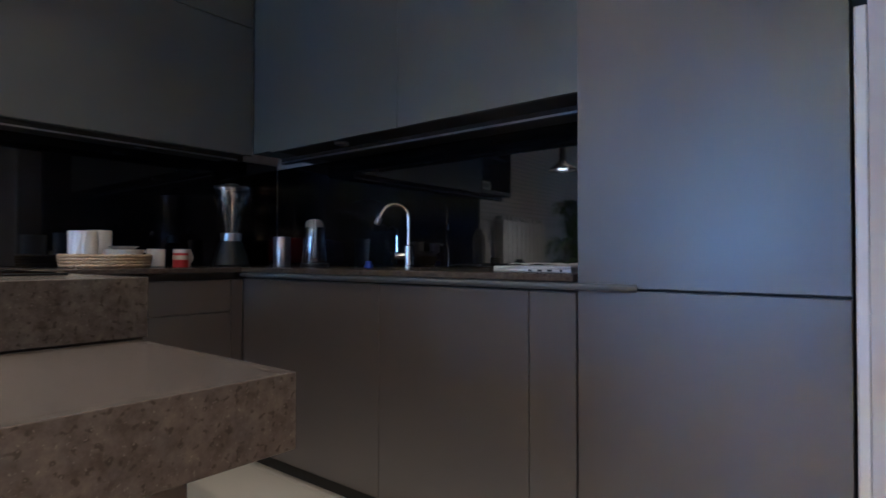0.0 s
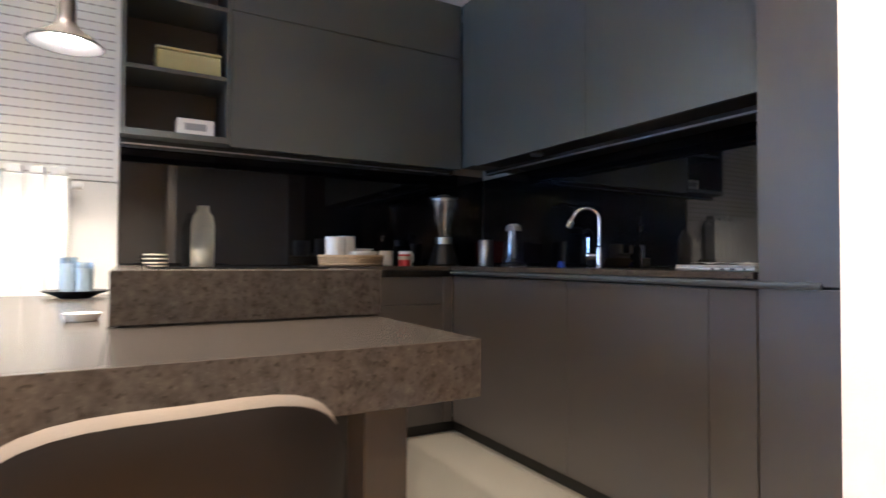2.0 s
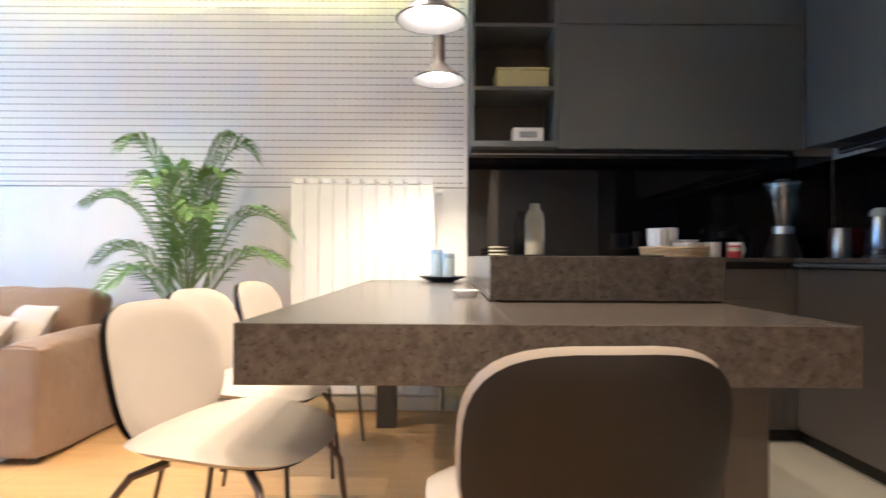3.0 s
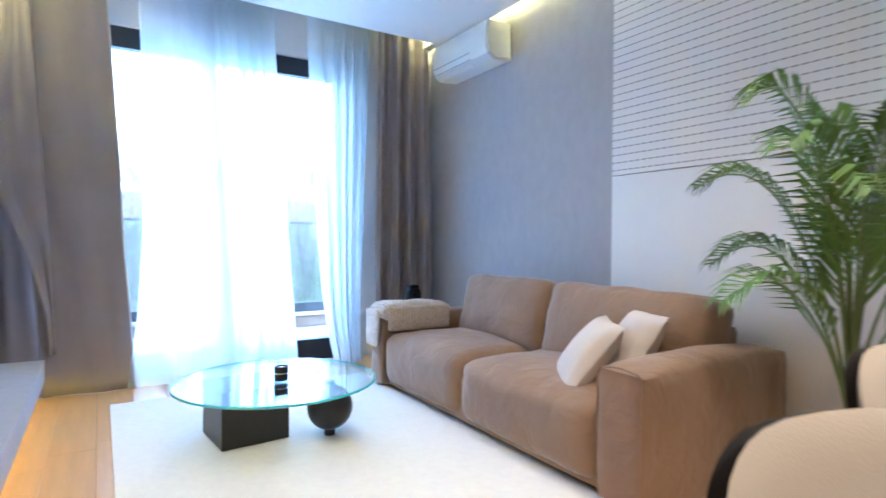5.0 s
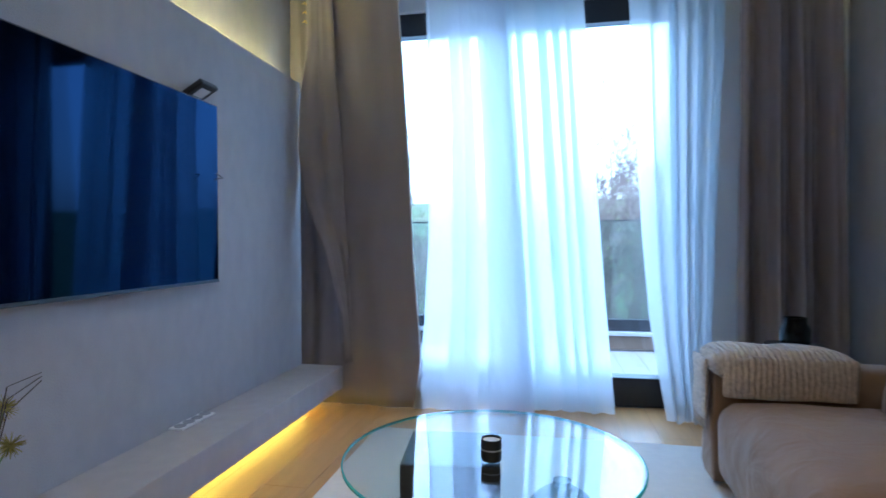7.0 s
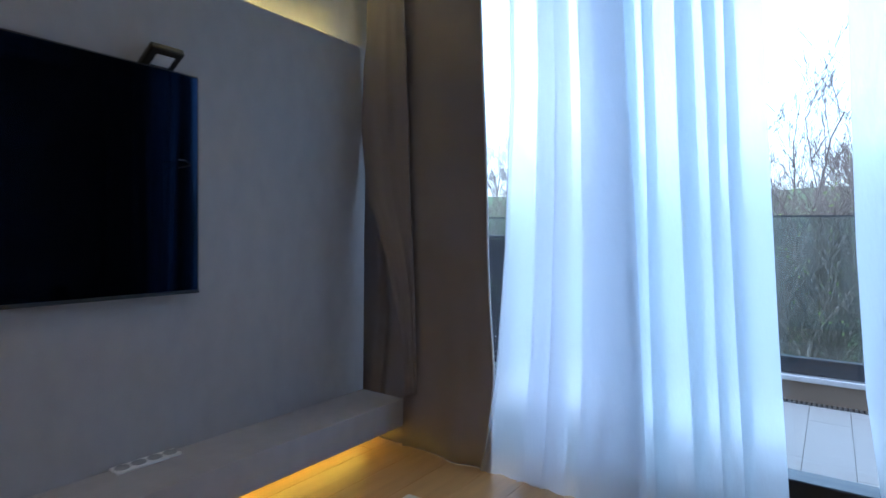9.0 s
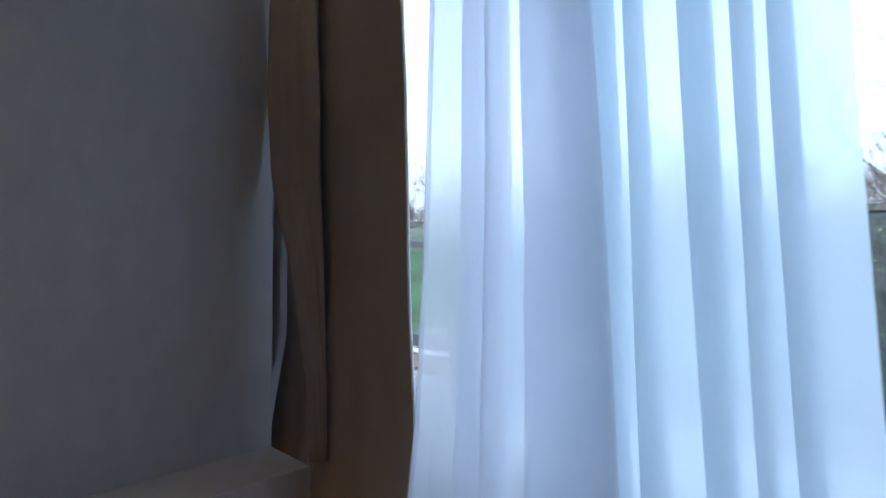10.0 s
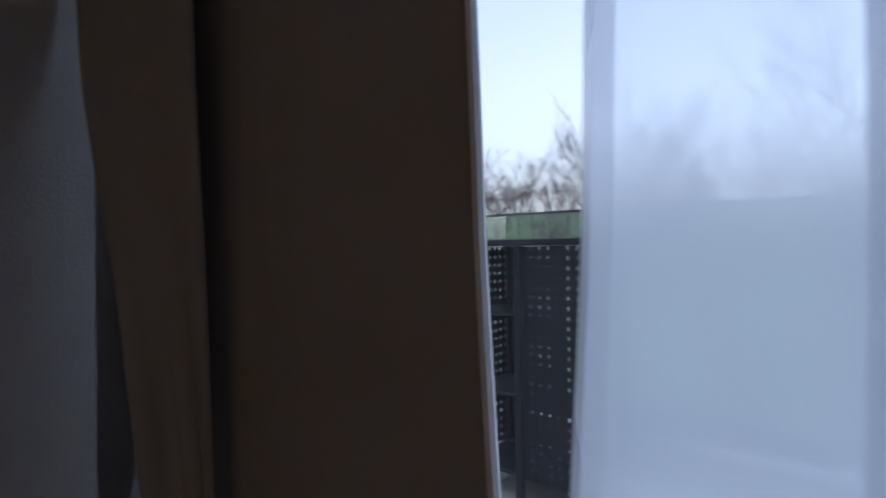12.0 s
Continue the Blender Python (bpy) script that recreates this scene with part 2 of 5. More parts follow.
def glass_material(name, tint, rough=0.0, ior=1.5):
    m = bpy.data.materials.new(name)
    m.use_nodes = True
    nt = m.node_tree
    nt.nodes.clear()
    out = nt.nodes.new("ShaderNodeOutputMaterial")
    tr = nt.nodes.new("ShaderNodeBsdfTransparent")
    tr.inputs[0].default_value = (*tint, 1)
    gl = nt.nodes.new("ShaderNodeBsdfGlossy")
    gl.inputs[1].default_value = rough
    mx = nt.nodes.new("ShaderNodeMixShader")
    f0 = ((ior - 1) / (ior + 1)) ** 2
    lw = nt.nodes.new("ShaderNodeLayerWeight")
    lw.inputs["Blend"].default_value = 0.5
    pw = nt.nodes.new("ShaderNodeMath")
    pw.operation = "POWER"
    pw.inputs[1].default_value = 5.0
    ma = nt.nodes.new("ShaderNodeMath")
    ma.operation = "MULTIPLY_ADD"
    ma.inputs[1].default_value, ma.inputs[2].default_value = 1 - f0, f0
    nt.links.new(lw.outputs["Facing"], pw.inputs[0])
    nt.links.new(pw.outputs[0], ma.inputs[0])
    nt.links.new(ma.outputs[0], mx.inputs[0])
    nt.links.new(tr.outputs[0], mx.inputs[1])
    nt.links.new(gl.outputs[0], mx.inputs[2])
    nt.links.new(mx.outputs[0], out.inputs[0])
    return m


M_SHEER = sheer_material("white_voile", (0.92, 0.92, 0.95), 0.49)
# white voile again, denser, with cool daylight put into its blue tint
M_SHEER_COOL = sheer_material("white_voile_cool_daylight", (0.76, 0.84, 0.875), 0.58)
M_GLASS = glass_material("clear_glass", (0.93, 0.98, 1.0))
M_GLASS_G = glass_material("green_tinted_glass", (0.85, 0.93, 0.92))
M_GLASS_T = glass_material("table_glass", (0.95, 1.0, 0.99), ior=1.8)
M_GLASS_J = glass_material("jug_glass", (0.86, 0.92, 0.97), 0.03, ior=2.6)
M_GLASS_D = glass_material("dark_glass", (0.2, 0.25, 0.25))
M_BOTTLE = glass_material("bottle_glass", (0.9, 0.9, 0.88), 0.1)
bn_ = M_BOTTLE.node_tree
milk = bn_.nodes.new("ShaderNodeBsdfTranslucent")
milk.inputs[0].default_value = (0.62, 0.6, 0.55, 1)
mm = bn_.nodes.new("ShaderNodeMixShader")
mm.inputs[0].default_value = 0.45
bo = [n for n in bn_.nodes if n.type == "OUTPUT_MATERIAL"][0]
bn_.links.new(bo.inputs[0].links[0].from_socket, mm.inputs[1])
bn_.links.new(milk.outputs[0], mm.inputs[2])
bn_.links.new(mm.outputs[0], bo.inputs[0])
M_GLASS_EDGE = material("turquoise_glass_edge", (0.1, 0.5, 0.48), 0.1, spec=0.8)

# ---- building helpers ----


def box(bm, x0, x1, y0, y1, z0, z1, bevel=0.0, seg=1):
    vs = bmesh.ops.create_cube(bm, size=1.0)["verts"]
    for v in vs:
        v.co = Vector(((x0 + x1) / 2 + v.co.x * (x1 - x0), (y0 + y1) / 2 + v.co.y * (y1 - y0), (z0 + z1) / 2 + v.co.z * (z1 - z0)))
    if bevel:
        es = list({e for v in vs for e in v.link_edges})
        bmesh.ops.bevel(bm, geom=es, offset=bevel, segments=seg, affect="EDGES", profile=0.5)
    return bm


def boxed(*a, **k):
    return box(bmesh.new(), *a, **k)


def lathe(bm, profile, cx, cy, n=32):
    """A turned body: profile of (radius, z)."""
    rings = []
    for r, z in profile:
        if r < 1e-5:
            rings.append([bm.verts.new((cx, cy, z))])
        else:
            rings.append([bm.verts.new((cx + r * math.cos(2 * math.pi * i / n), cy + r * math.sin(2 * math.pi * i / n), z)) for i in range(n)])
    for a, b in zip(rings, rings[1:]):
        for i in range(n):
            j = (i + 1) % n
            if len(a) == 1 and len(b) == 1:
                continue
            if len(a) == 1:
                bm.faces.new((a[0], b[j], b[i]))
            elif len(b) == 1:
                bm.faces.new((a[i], a[j], b[0]))
            else:
                bm.faces.new((a[i], a[j], b[j], b[i]))
    return bm


def tube(bm, pts, r, n=8, r_end=None):
    pts = [Vector(p) for p in pts]
    r_end = r if r_end is None else r_end
    rings = []
    side = None
    for i, p in enumerate(pts):
        d = (pts[min(i + 1, len(pts) - 1)] - pts[max(i - 1, 0)]).normalized()
        if side is None or abs(side.dot(d)) > 0.95:
            side = d.orthogonal().normalized()
        side = (side - d * side.dot(d)).normalized()
        up = d.cross(side)
        rr = r + (r_end - r) * i / max(1, len(pts) - 1)
        rings.append([bm.verts.new(p + (side * math.cos(2 * math.pi * k / n) + up * math.sin(2 * math.pi * k / n)) * rr) for k in range(n)])
    for a, b in zip(rings, rings[1:]):
        for k in range(n):
            bm.faces.new((a[k], a[(k + 1) % n], b[(k + 1) % n], b[k]))
    if n > 2:
        bm.faces.new(rings[0][::-1])
        bm.faces.new(rings[-1])
    return bm


BASES = {}


def thing(name, base, label, category, group="", kind=""):
    ob = new(name)
    ob.empty_display_size = 0.1
    ob.location = base
    BASES[ob] = Vector(base)
    return tagged(ob, label, category, group, kind)


def part(name, bm, mat, parent=None, label="", smooth=False, kind="", category=""):
    me = bpy.data.meshes.new(name)
    bmesh.ops.recalc_face_normals(bm, faces=bm.faces)
    bm.to_mesh(me)
    bm.free()
    for f in me.polygons:
        f.use_smooth = smooth
    if smooth:
        me.set_sharp_from_angle(angle=radians(40))
    me.materials.append(mat)
    ob = new(name, me)
    BASES[ob] = Vector((0, 0, 0))
    if parent:
        ob.parent = parent
        b = BASES[parent]
        ob.matrix_parent_inverse = Matrix.Translation(-b)
    return tagged(ob, label, category, kind=kind)


def single(name, bm, mat, label, category, group="", kind="", smooth=False):
    return tagged(part(name, bm, mat, smooth=smooth), label, category, group, kind)


def wall(name, bm, mat, label):
    return tagged(part(name, bm, mat), label, "wall", kind="structure")


# ---- structure ----
CEIL = 2.47
XW, XE, YS, YN = 0.665, 3.8, -0.56, 6.46
wall("wall_east", boxed(XE, 4.0, -0.8, 6.6, 0, 3.0), M_PAPER, "grey textile wallpapered long wall")
wall("wall_south", boxed(0.917, XE, -0.8, YS, 0, 3.0), M_WHITE, "white wall behind the kitchen run")
wall("wall_hall", boxed(-1.0, 0.83, -0.8, 1.135, 0, 3.0), M_HALL, "beige wall beside the fridge cabinet")
wall("wall_niche", boxed(0.83, 0.889, -0.8, 0.03, 0, 3.0), M_HALL, "narrow beige wall strip next to the fridge cabinet")
wall("wall_west", boxed(-1.2, -1.0, -0.8, 2.6, 0, 3.0), M_WHITE, "white hall wall")
wall("wall_tv", boxed(-1.2, XW, 2.6, 6.6, 0, 3.0), M_PAPER, "grey wallpapered wall behind the television panel")
tagged(part("ceiling", boxed(XW + 0.002, 3.64, 2.55, 6.0, CEIL, CEIL + 0.03), M_CEIL), "smooth white lowered living room ceiling", "ceiling", kind="structure")
tagged(part("kitchen_ceiling", boxed(-1.0, 3.64, -0.56, 2.55, CEIL, CEIL + 0.03), M_CEIL), "smooth white lowered kitchen ceiling", "ceiling", kind="structure")
tagged(part("upper_ceiling", boxed(-1.2, 4.0, -0.8, 6.6, 2.66, 2.9), M_CEIL), "white upper ceiling above the light coves", "ceiling", kind="structure")
bm = boxed(3.62, 3.64, 1.615, 6.0, CEIL + 0.03, CEIL + 0.07)
tagged(part("trim", bm, M_CEIL), "white cove edge of the ceiling", "trim", kind="structure")
bm = boxed(XW, 3.64, 5.98, 6.0, CEIL + 0.03, 2.66)
tagged(part("trim", bm, M_CEIL), "white edge of the curtain pocket", "trim", kind="structure")
# north wall with the balcony door opening
WX0, WX1, WZ1 = 0.86, 3.02, 2.33
bm = boxed(XW, WX0, YN, 6.6, 0, 2.66)
box(bm, WX1, XE, YN, 6.6, 0, 2.66)
box(bm, WX0, WX1, YN, 6.6, WZ1, 2.66)
wall("wall_north", bm, M_WHITE, "white wall around the balcony door")
win = tagged(thing("window_1", (1.9, 6.57, 0), "dark framed glazed sliding balcony door", "window"), kind="structure")
bm = boxed(WX0, WX1, 6.49, 6.57, WZ1 - 0.135, WZ1, 0.004)
box(bm, WX0, WX1, 6.49, 6.60, 0.0, 0.165, 0.004)
box(bm, WX0, WX0 + 0.06, 6.49, 6.57, 0.165, WZ1 - 0.135, 0.004)
box(bm, WX1 - 0.08, WX1, 6.49, 6.57, 0.165, WZ1 - 0.135, 0.004)
part("window_frame", bm, M_FRAME, win, "anthracite aluminium frame")
part("window_sill", boxed(WX0, WX1, 6.603, 6.66, -0.028, 0.02, 0.003), M_STEEL, win, "metal door threshold")
pane = part("pane", boxed(WX0 + 0.06, WX1 - 0.08, 6.525, 6.533, 0.165, WZ1 - 0.135), M_GLASS, win)
pane.visible_shadow = False
# skirting
tagged(part("baseboard", boxed(3.758, 3.774, 1.66, 5.9, 0.0, 0.08, 0.004), M_PANEL), "white skirting board below the wall panel", "baseboard", kind="structure")
tagged(part("trim", boxed(0.8895, 0.9125, -0.02, 0.036, 0.0, 1.475, 0.003), M_PLASTIC), "white vertical edge strip beside the fridge", "trim", kind="structure")

# solid near-black strip whose colour stands in for shade in the open gap
tagged(part("trim", boxed(0.8895, 0.917, -0.55, -0.03, 0.0, 2.6), M_DARK), "dark strip painting in the shaded gap between wall and fridge cabinet", "trim", kind="structure")

# ---- wall panels of the dining side ----
SLAT0 = 1.305
panel = tagged(thing("wall_panel", (3.79, 3.0, 0), "white panelled wall with a perforated upper half", "wall panel"), kind="structure")
part("panel", boxed(3.782, XE - 0.002, 1.615, 4.41, 0.0, SLAT0 - 0.003, 0.001), M_PANEL, panel, "plain lower white panel")
part("panel", boxed(3.782, XE - 0.002, 1.615, 4.41, SLAT0 + 0.003, 2.655, 0.001), M_PANEL, panel, "perforated upper white panel")


def perforations():
    """Rows of short slots, each a flat grey face whose colour paints the shade inside."""
    vs, fs = [], []
    z = SLAT0 + 0.028
    x = 3.7805
    while z < 2.62:
        y = 1.64
        while y < 4.39:
            k = len(vs)
            vs += [(x, y, z - 0.0036), (x, y + 0.033, z - 0.0036), (x, y + 0.033, z + 0.0036), (x, y, z + 0.0036)]
            fs.append((k, k + 1, k + 2, k + 3))
            y += 0.041
        z += 0.0415
    me = bpy.data.meshes.new("perforation")
    me.from_pydata(vs, [], fs)
    me.materials.append(M_SLOT_SHADE)
    ob = new("perforation", me)
    ob.parent = panel
    ob.matrix_parent_inverse = Matrix.Translation(-BASES[panel])
    tagged(ob, "rows of flat grey marks painting the shade in small slots", kind="stuff")


perforations()

# ---- kitchen ----
GAP = 0.0015


def cabinet(name, x0, x1, y0, y1, z0, z1, doors, face, label, mat, group, inner=M_DARK):
    """A carcass with its doors; doors are (a0, a1, z0, z1) along the face 'y' (looks to +y) or 'x' (looks to -x)."""
    base = ((x0 + x1) / 2, (y0 + y1) / 2, z0)
    c = thing(name, base, label, "cabinet", group)
    if face == "y":
        part("body", boxed(x0, x1, y0, y1 - 0.022, z0, z1), inner, c)
    else:
        part("body", boxed(x0 + 0.022, x1, y0, y1, z0, z1), inner, c)
    for a0, a1, b0, b1, kind_of in doors:
        if face == "y":
            bm = boxed(a0 + GAP, a1 - GAP, y1 - 0.02, y1, b0 + GAP, b1 - GAP, 0.0012)
        else:
            bm = boxed(x0, x0 + 0.02, a0 + GAP, a1 - GAP, b0 + GAP, b1 - GAP, 0.0012)
        part(kind_of, bm, mat, c)
    return c


BF = 0.04
PL = 0.07
for x0, x1, lab in [(1.537, 1.688, "narrow matt grey base cabinet filler unit"), (1.688, 2.31, "matt grey handleless base cabinet under the sink worktop"), (2.31, 3.2, "matt grey handleless corner base cabinet")]:
    cabinet("base_cabinet", x0, x1, YS, BF, PL, 0.876, [(x0, x1, PL, 0.85, "door")], "y", lab, M_FRONT, "kitchen base units")
cabinet("base_cabinet", 3.2, 3.79, BF + 0.01, 0.922, PL, 0.876, [(BF + 0.06, 0.922, PL, 0.40, "drawer"), (BF + 0.06, 0.922, 0.40, 0.70, "drawer"), (BF + 0.06, 0.922, 0.70, 0.846, "drawer")], "x", "matt grey base cabinet with handleless drawers", M_FRONT, "kitchen base units")
single("corner_filler", boxed(3.2, 3.22, BF + 0.002, BF + 0.058, PL, 0.846, 0.001), M_FRONT, "matt grey corner filler beside the drawers", "filler")
# tall unit
tall = cabinet("tall_cabinet", 0.918, 1.535, YS, BF, PL, CEIL - 0.001, [(0.918, 1.535, PL, 0.859, "door"), (0.918, 1.535, 0.863, CEIL - 0.01, "door")], "y", "tall matt grey fridge cabinet with two doors", M_FRONT, "")
# finger-pull channel under the worktop
bm = bmesh.new()
tube(bm, [(1.368, BF + 0.004, 0.866), (1.386, BF + 0.009, 0.866), (3.2, BF + 0.009, 0.866)], 0.0105, 12)
single("handle_profile", bm, M_PROFILE, "blue-grey rounded finger-pull profile under the worktop", "handle", smooth=True)
bm = boxed(1.0, 3.25, YS, BF - 0.04, 0.004, PL)
box(bm, 3.25, 3.79, BF - 0.04, 0.922, 0.004, PL)
single("plinth", bm, M_DARK, "dark recessed plinth under the base cabinets", "plinth")
# worktops
single("worktop", boxed(1.54, 3.79, YS + 0.006, BF + 0.015, 0.879, 0.9, 0.002), M_STONE, "brown speckled stone worktop along the sink wall", "worktop")
single("worktop", boxed(3.185, 3.79, BF + 0.016, 0.922, 0.879, 0.9, 0.002), M_STONE, "brown speckled stone worktop of the side run", "worktop")
# peninsula with hob
pen = thing("peninsula", (2.9, 1.26, 0), "stone clad kitchen peninsula joined to the dining table", "peninsula")
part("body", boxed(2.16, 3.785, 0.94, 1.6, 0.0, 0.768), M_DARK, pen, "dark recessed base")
part("front_slab", boxed(2.142, 2.165, 0.924, 1.617, 0.7685, 0.9, 0.0012), M_STONE, pen)
part("side_slab", boxed(2.1655, 3.785, 0.924, 0.944, 0.64, 0.9, 0.0012), M_STONE, pen)
part("side_slab", boxed(2.1655, 3.785, 1.597, 1.617, 0.7685, 0.9, 0.0012), M_STONE, pen)
part("top_slab", boxed(2.1655, 3.785, 0.9445, 1.5965, 0.869, 0.9, 0.0008), M_STONE, pen)
hob = thing("hob", (2.75, 1.25, 0.9), "black glass induction hob set on the peninsula", "hob")
part("glass", boxed(2.45, 3.0, 0.98, 1.52, 0.901, 0.906, 0.002), M_SPLASH, hob)
# wall cabinets
UB = 1.485
UT = CEIL - 0.001
for x0, x1 in [(1.541, 2.413), (2.413, 3.29)]:
    cabinet("wall_cabinet", x0, x1, YS, -0.16, UB, UT, [(x0, x1, UB - 0.012, UT - 0.005, "door")], "y", "matt grey-green wall cabinet above the sink", M_FRONT2, "wall units")
bm = boxed(3.29, 3.44, YS, -0.163, UB, UT)
single("corner_filler", bm, M_FRONT2, "matt grey-green corner filler between wall cabinets", "filler")
cabinet("wall_cabinet", 3.44, 3.795, -0.16, 1.15, UB, UT, [(-0.157, 1.15, UB - 0.012, 2.14, "door"), (-0.157, 1.15, 2.14, UT - 0.005, "door")], "x", "matt grey-green wall cabinet with a high lift-up door", M_FRONT2, "wall units")
# open shelf unit
sh = thing("shelf_unit", (3.62, 1.38, UB), "open dark grey end shelf unit beside the wall cabinets", "shelf")
for n, b in [("side_panel", (3.44, 3.78, 1.152, 1.168, UB, UT)), ("side_panel", (3.44, 3.78, 1.594, 1.61, UB, UT)), ("bottom_board", (3.44, 3.78, 1.169, 1.593, UB, UB + 0.03)), ("shelf_board", (3.455, 3.76, 1.169, 1.593, 1.79, 1.81)), ("shelf_board", (3.455, 3.76, 1.169, 1.593, 2.13, 2.15)), ("top_board", (3.44, 3.78, 1.169, 1.593, UT - 0.02, UT)), ("back_panel", (3.765, 3.778, 1.169, 1.593, UB + 0.03, UT - 0.02))]:
    part(n, boxed(*b, bevel=0.001), M_FRONT2 if n != "back_panel" else M_SHELFBACK, sh)
# light rail below the wall cabinets
bm = boxed(1.541, 3.44, -0.365, -0.335, UB - 0.03, UB - 0.001)
single("light_rail", bm, M_DARK, "dark under-cabinet light rail above the sink", "light rail")
single("light_strip", boxed(1.56, 3.42, -0.333, -0.325, UB - 0.028, UB - 0.022), M_ALU, "thin aluminium light strip under the cabinets", "light strip")
single("light_rail", boxed(3.535, 3.565, -0.16, 1.61, UB - 0.03, UB - 0.001), M_DARK, "dark under-cabinet light rail of the side run", "light rail")
single("light_strip", boxed(3.524, 3.532, -0.12, 1.60, UB - 0.028, UB - 0.022), M_ALU, "thin aluminium light strip of the side run", "light strip")
for px, py in [(2.85, -0.25), (3.66, 0.3)]:
    bm = bmesh.new()
    lathe(bm, [(0, UB - 0.012), (0.03, UB - 0.012), (0.034, UB - 0.008), (0.034, UB - 0.0005), (0, UB - 0.0005)], px, py, 20)
    single("cabinet_spot", bm, M_STEEL, "small round under-cabinet spot, switched off", "spotlight", "under-cabinet spots", smooth=True)
# backsplash
single("backsplash", boxed(1.54, 3.79, YS + 0.0005, YS + 0.006, 0.9, UB - 0.001), M_SPLASH, "black mirror-gloss glass backsplash above the sink", "backsplash", kind="structure")
single("backsplash", boxed(3.791, 3.7985, YS + 0.01, 1.61, 0.9, UB + 0.02), M_SPLASH, "black mirror-gloss glass backsplash of the side run", "backsplash", kind="structure")


def tap(x, y):
    t = thing("kitchen_tap", (x, y, 0.9), "chrome swan-neck kitchen tap on the worktop", "tap")
    bm = bmesh.new()
    lathe(bm, [(0, 0.9), (0.026, 0.9), (0.026, 0.908), (0.022, 0.912), (0.022, 1.0), (0.016, 1.006), (0, 1.006)], x, y, 24)
    part("body", bm, M_CHROME, t, smooth=True)
    d = Vector((0.35, 0.5)).normalized()
    pts = [(x, y, 1.0), (x, y, 1.13)]
    for i in range(1, 11):
        a = math.pi * i / 10 * 0.86
        r = 0.062
        pts.append((x + d.x * r * (1 - math.cos(a)), y + d.y * r * (1 - math.cos(a)), 1.13 + r * math.sin(a)))
    lx, ly, lz = pts[-1]
    pts.append((lx + d.x * 0.018, ly + d.y * 0.018, lz - 0.03))
    part("spout", tube(bmesh.new(), pts, 0.0115, 14), M_CHROME, t, smooth=True)
    part("nozzle", tube(bmesh.new(), [pts[-1], (lx + d.x * 0.032, ly + d.y * 0.032, lz - 0.06)], 0.014, 14), M_STEEL, t, smooth=True)
    bm = tube(bmesh.new(), [(x, y, 0.955), (x + 0.055, y + 0.03, 0.955)], 0.019, 16)
    part("lever_hub", bm, M_CHROME, t, smooth=True)
    part("lever", tube(bmesh.new(), [(x + 0.048, y + 0.026, 0.97), (x + 0.05, y + 0.027, 1.05)], 0.004, 8), M_CHROME, t, smooth=True)


tap(2.58, -0.42)


def kettle(x, y):
    k = thing("kettle", (x, y, 0.9), "tall steel kettle with a dark handle", "kettle")
    bm = lathe(bmesh.new(), [(0, 0.918), (0.062, 0.918), (0.064, 0.925), (0.05, 1.09), (0.048, 1.1), (0, 1.1)], x, y, 28)
    part("body", bm, M_DSTEEL, k, smooth=True)
    bm = lathe(bmesh.new(), [(0, 1.1), (0.047, 1.1), (0.04, 1.13), (0.02, 1.14), (0, 1.142)], x, y, 28)
    part("lid", bm, M_GREYP, k, "grey plastic lid", smooth=True)
    bm = lathe(bmesh.new(), [(0, 0.9005), (0.07, 0.9005), (0.072, 0.906), (0.068, 0.917), (0, 0.917)], x, y, 28)
    part("base", bm, M_BLACK, k, "black base", smooth=True)
    d = Vector((-0.8, 0.6)).normalized()
    pts = [(x + d.x * r, y + d.y * r, z) for r, z in [(0.045, 1.11), (0.075, 1.125), (0.1, 1.1), (0.104, 1.04), (0.095, 0.98), (0.06, 0.95)]]
    part("handle", tube(bmesh.new(), pts, 0.009, 10), M_GREYP, k, smooth=True)


kettle(3.135, -0.32)


def blender_jug(x, y):
    k = thing("blender", (x, y, 0.9), "stand blender with a glass jug and black base", "blender")
    bm = lathe(bmesh.new(), [(0, 0.9005), (0.085, 0.9005), (0.09, 0.91), (0.075, 0.97), (0.055, 1.03), (0, 1.03)], x, y, 24)
    part("base", bm, M_BLACK, k, smooth=True)
    bm = lathe(bmesh.new(), [(0, 1.031), (0.05, 1.031), (0.052, 1.07), (0, 1.07)], x, y, 24)
    part("collar", bm, M_STEEL, k, "steel collar", smooth=True)
    bm = lathe(bmesh.new(), [(0.045, 1.071), (0.05, 1.10), (0.076, 1.2), (0.09, 1.30), (0.087, 1.30), (0.073, 1.2), (0.047, 1.10), (0.03, 1.078), (0, 1.078)], x, y, 24)
    part("jug", bm, M_GLASS_J, k, "clear glass jug", smooth=True)
    bm = lathe(bmesh.new(), [(0, 1.325), (0.03, 1.325), (0.035, 1.312), (0.084, 1.310), (0.084, 1.301), (0, 1.301)], x, y, 24)
    part("lid", bm, M_BLACK, k, "black lid", smooth=True)
    d = Vector((0.5, -0.85)).normalized()
    pts = [(x + d.x * r, y + d.y * r, z) for r, z in [(0.07, 1.28), (0.105, 1.27), (0.11, 1.21), (0.09, 1.14), (0.06, 1.13)]]
    part("handle", tube(bmesh.new(), pts, 0.008, 8), M_GLASS_J, k, smooth=True)


blender_jug(3.50, -0.075)


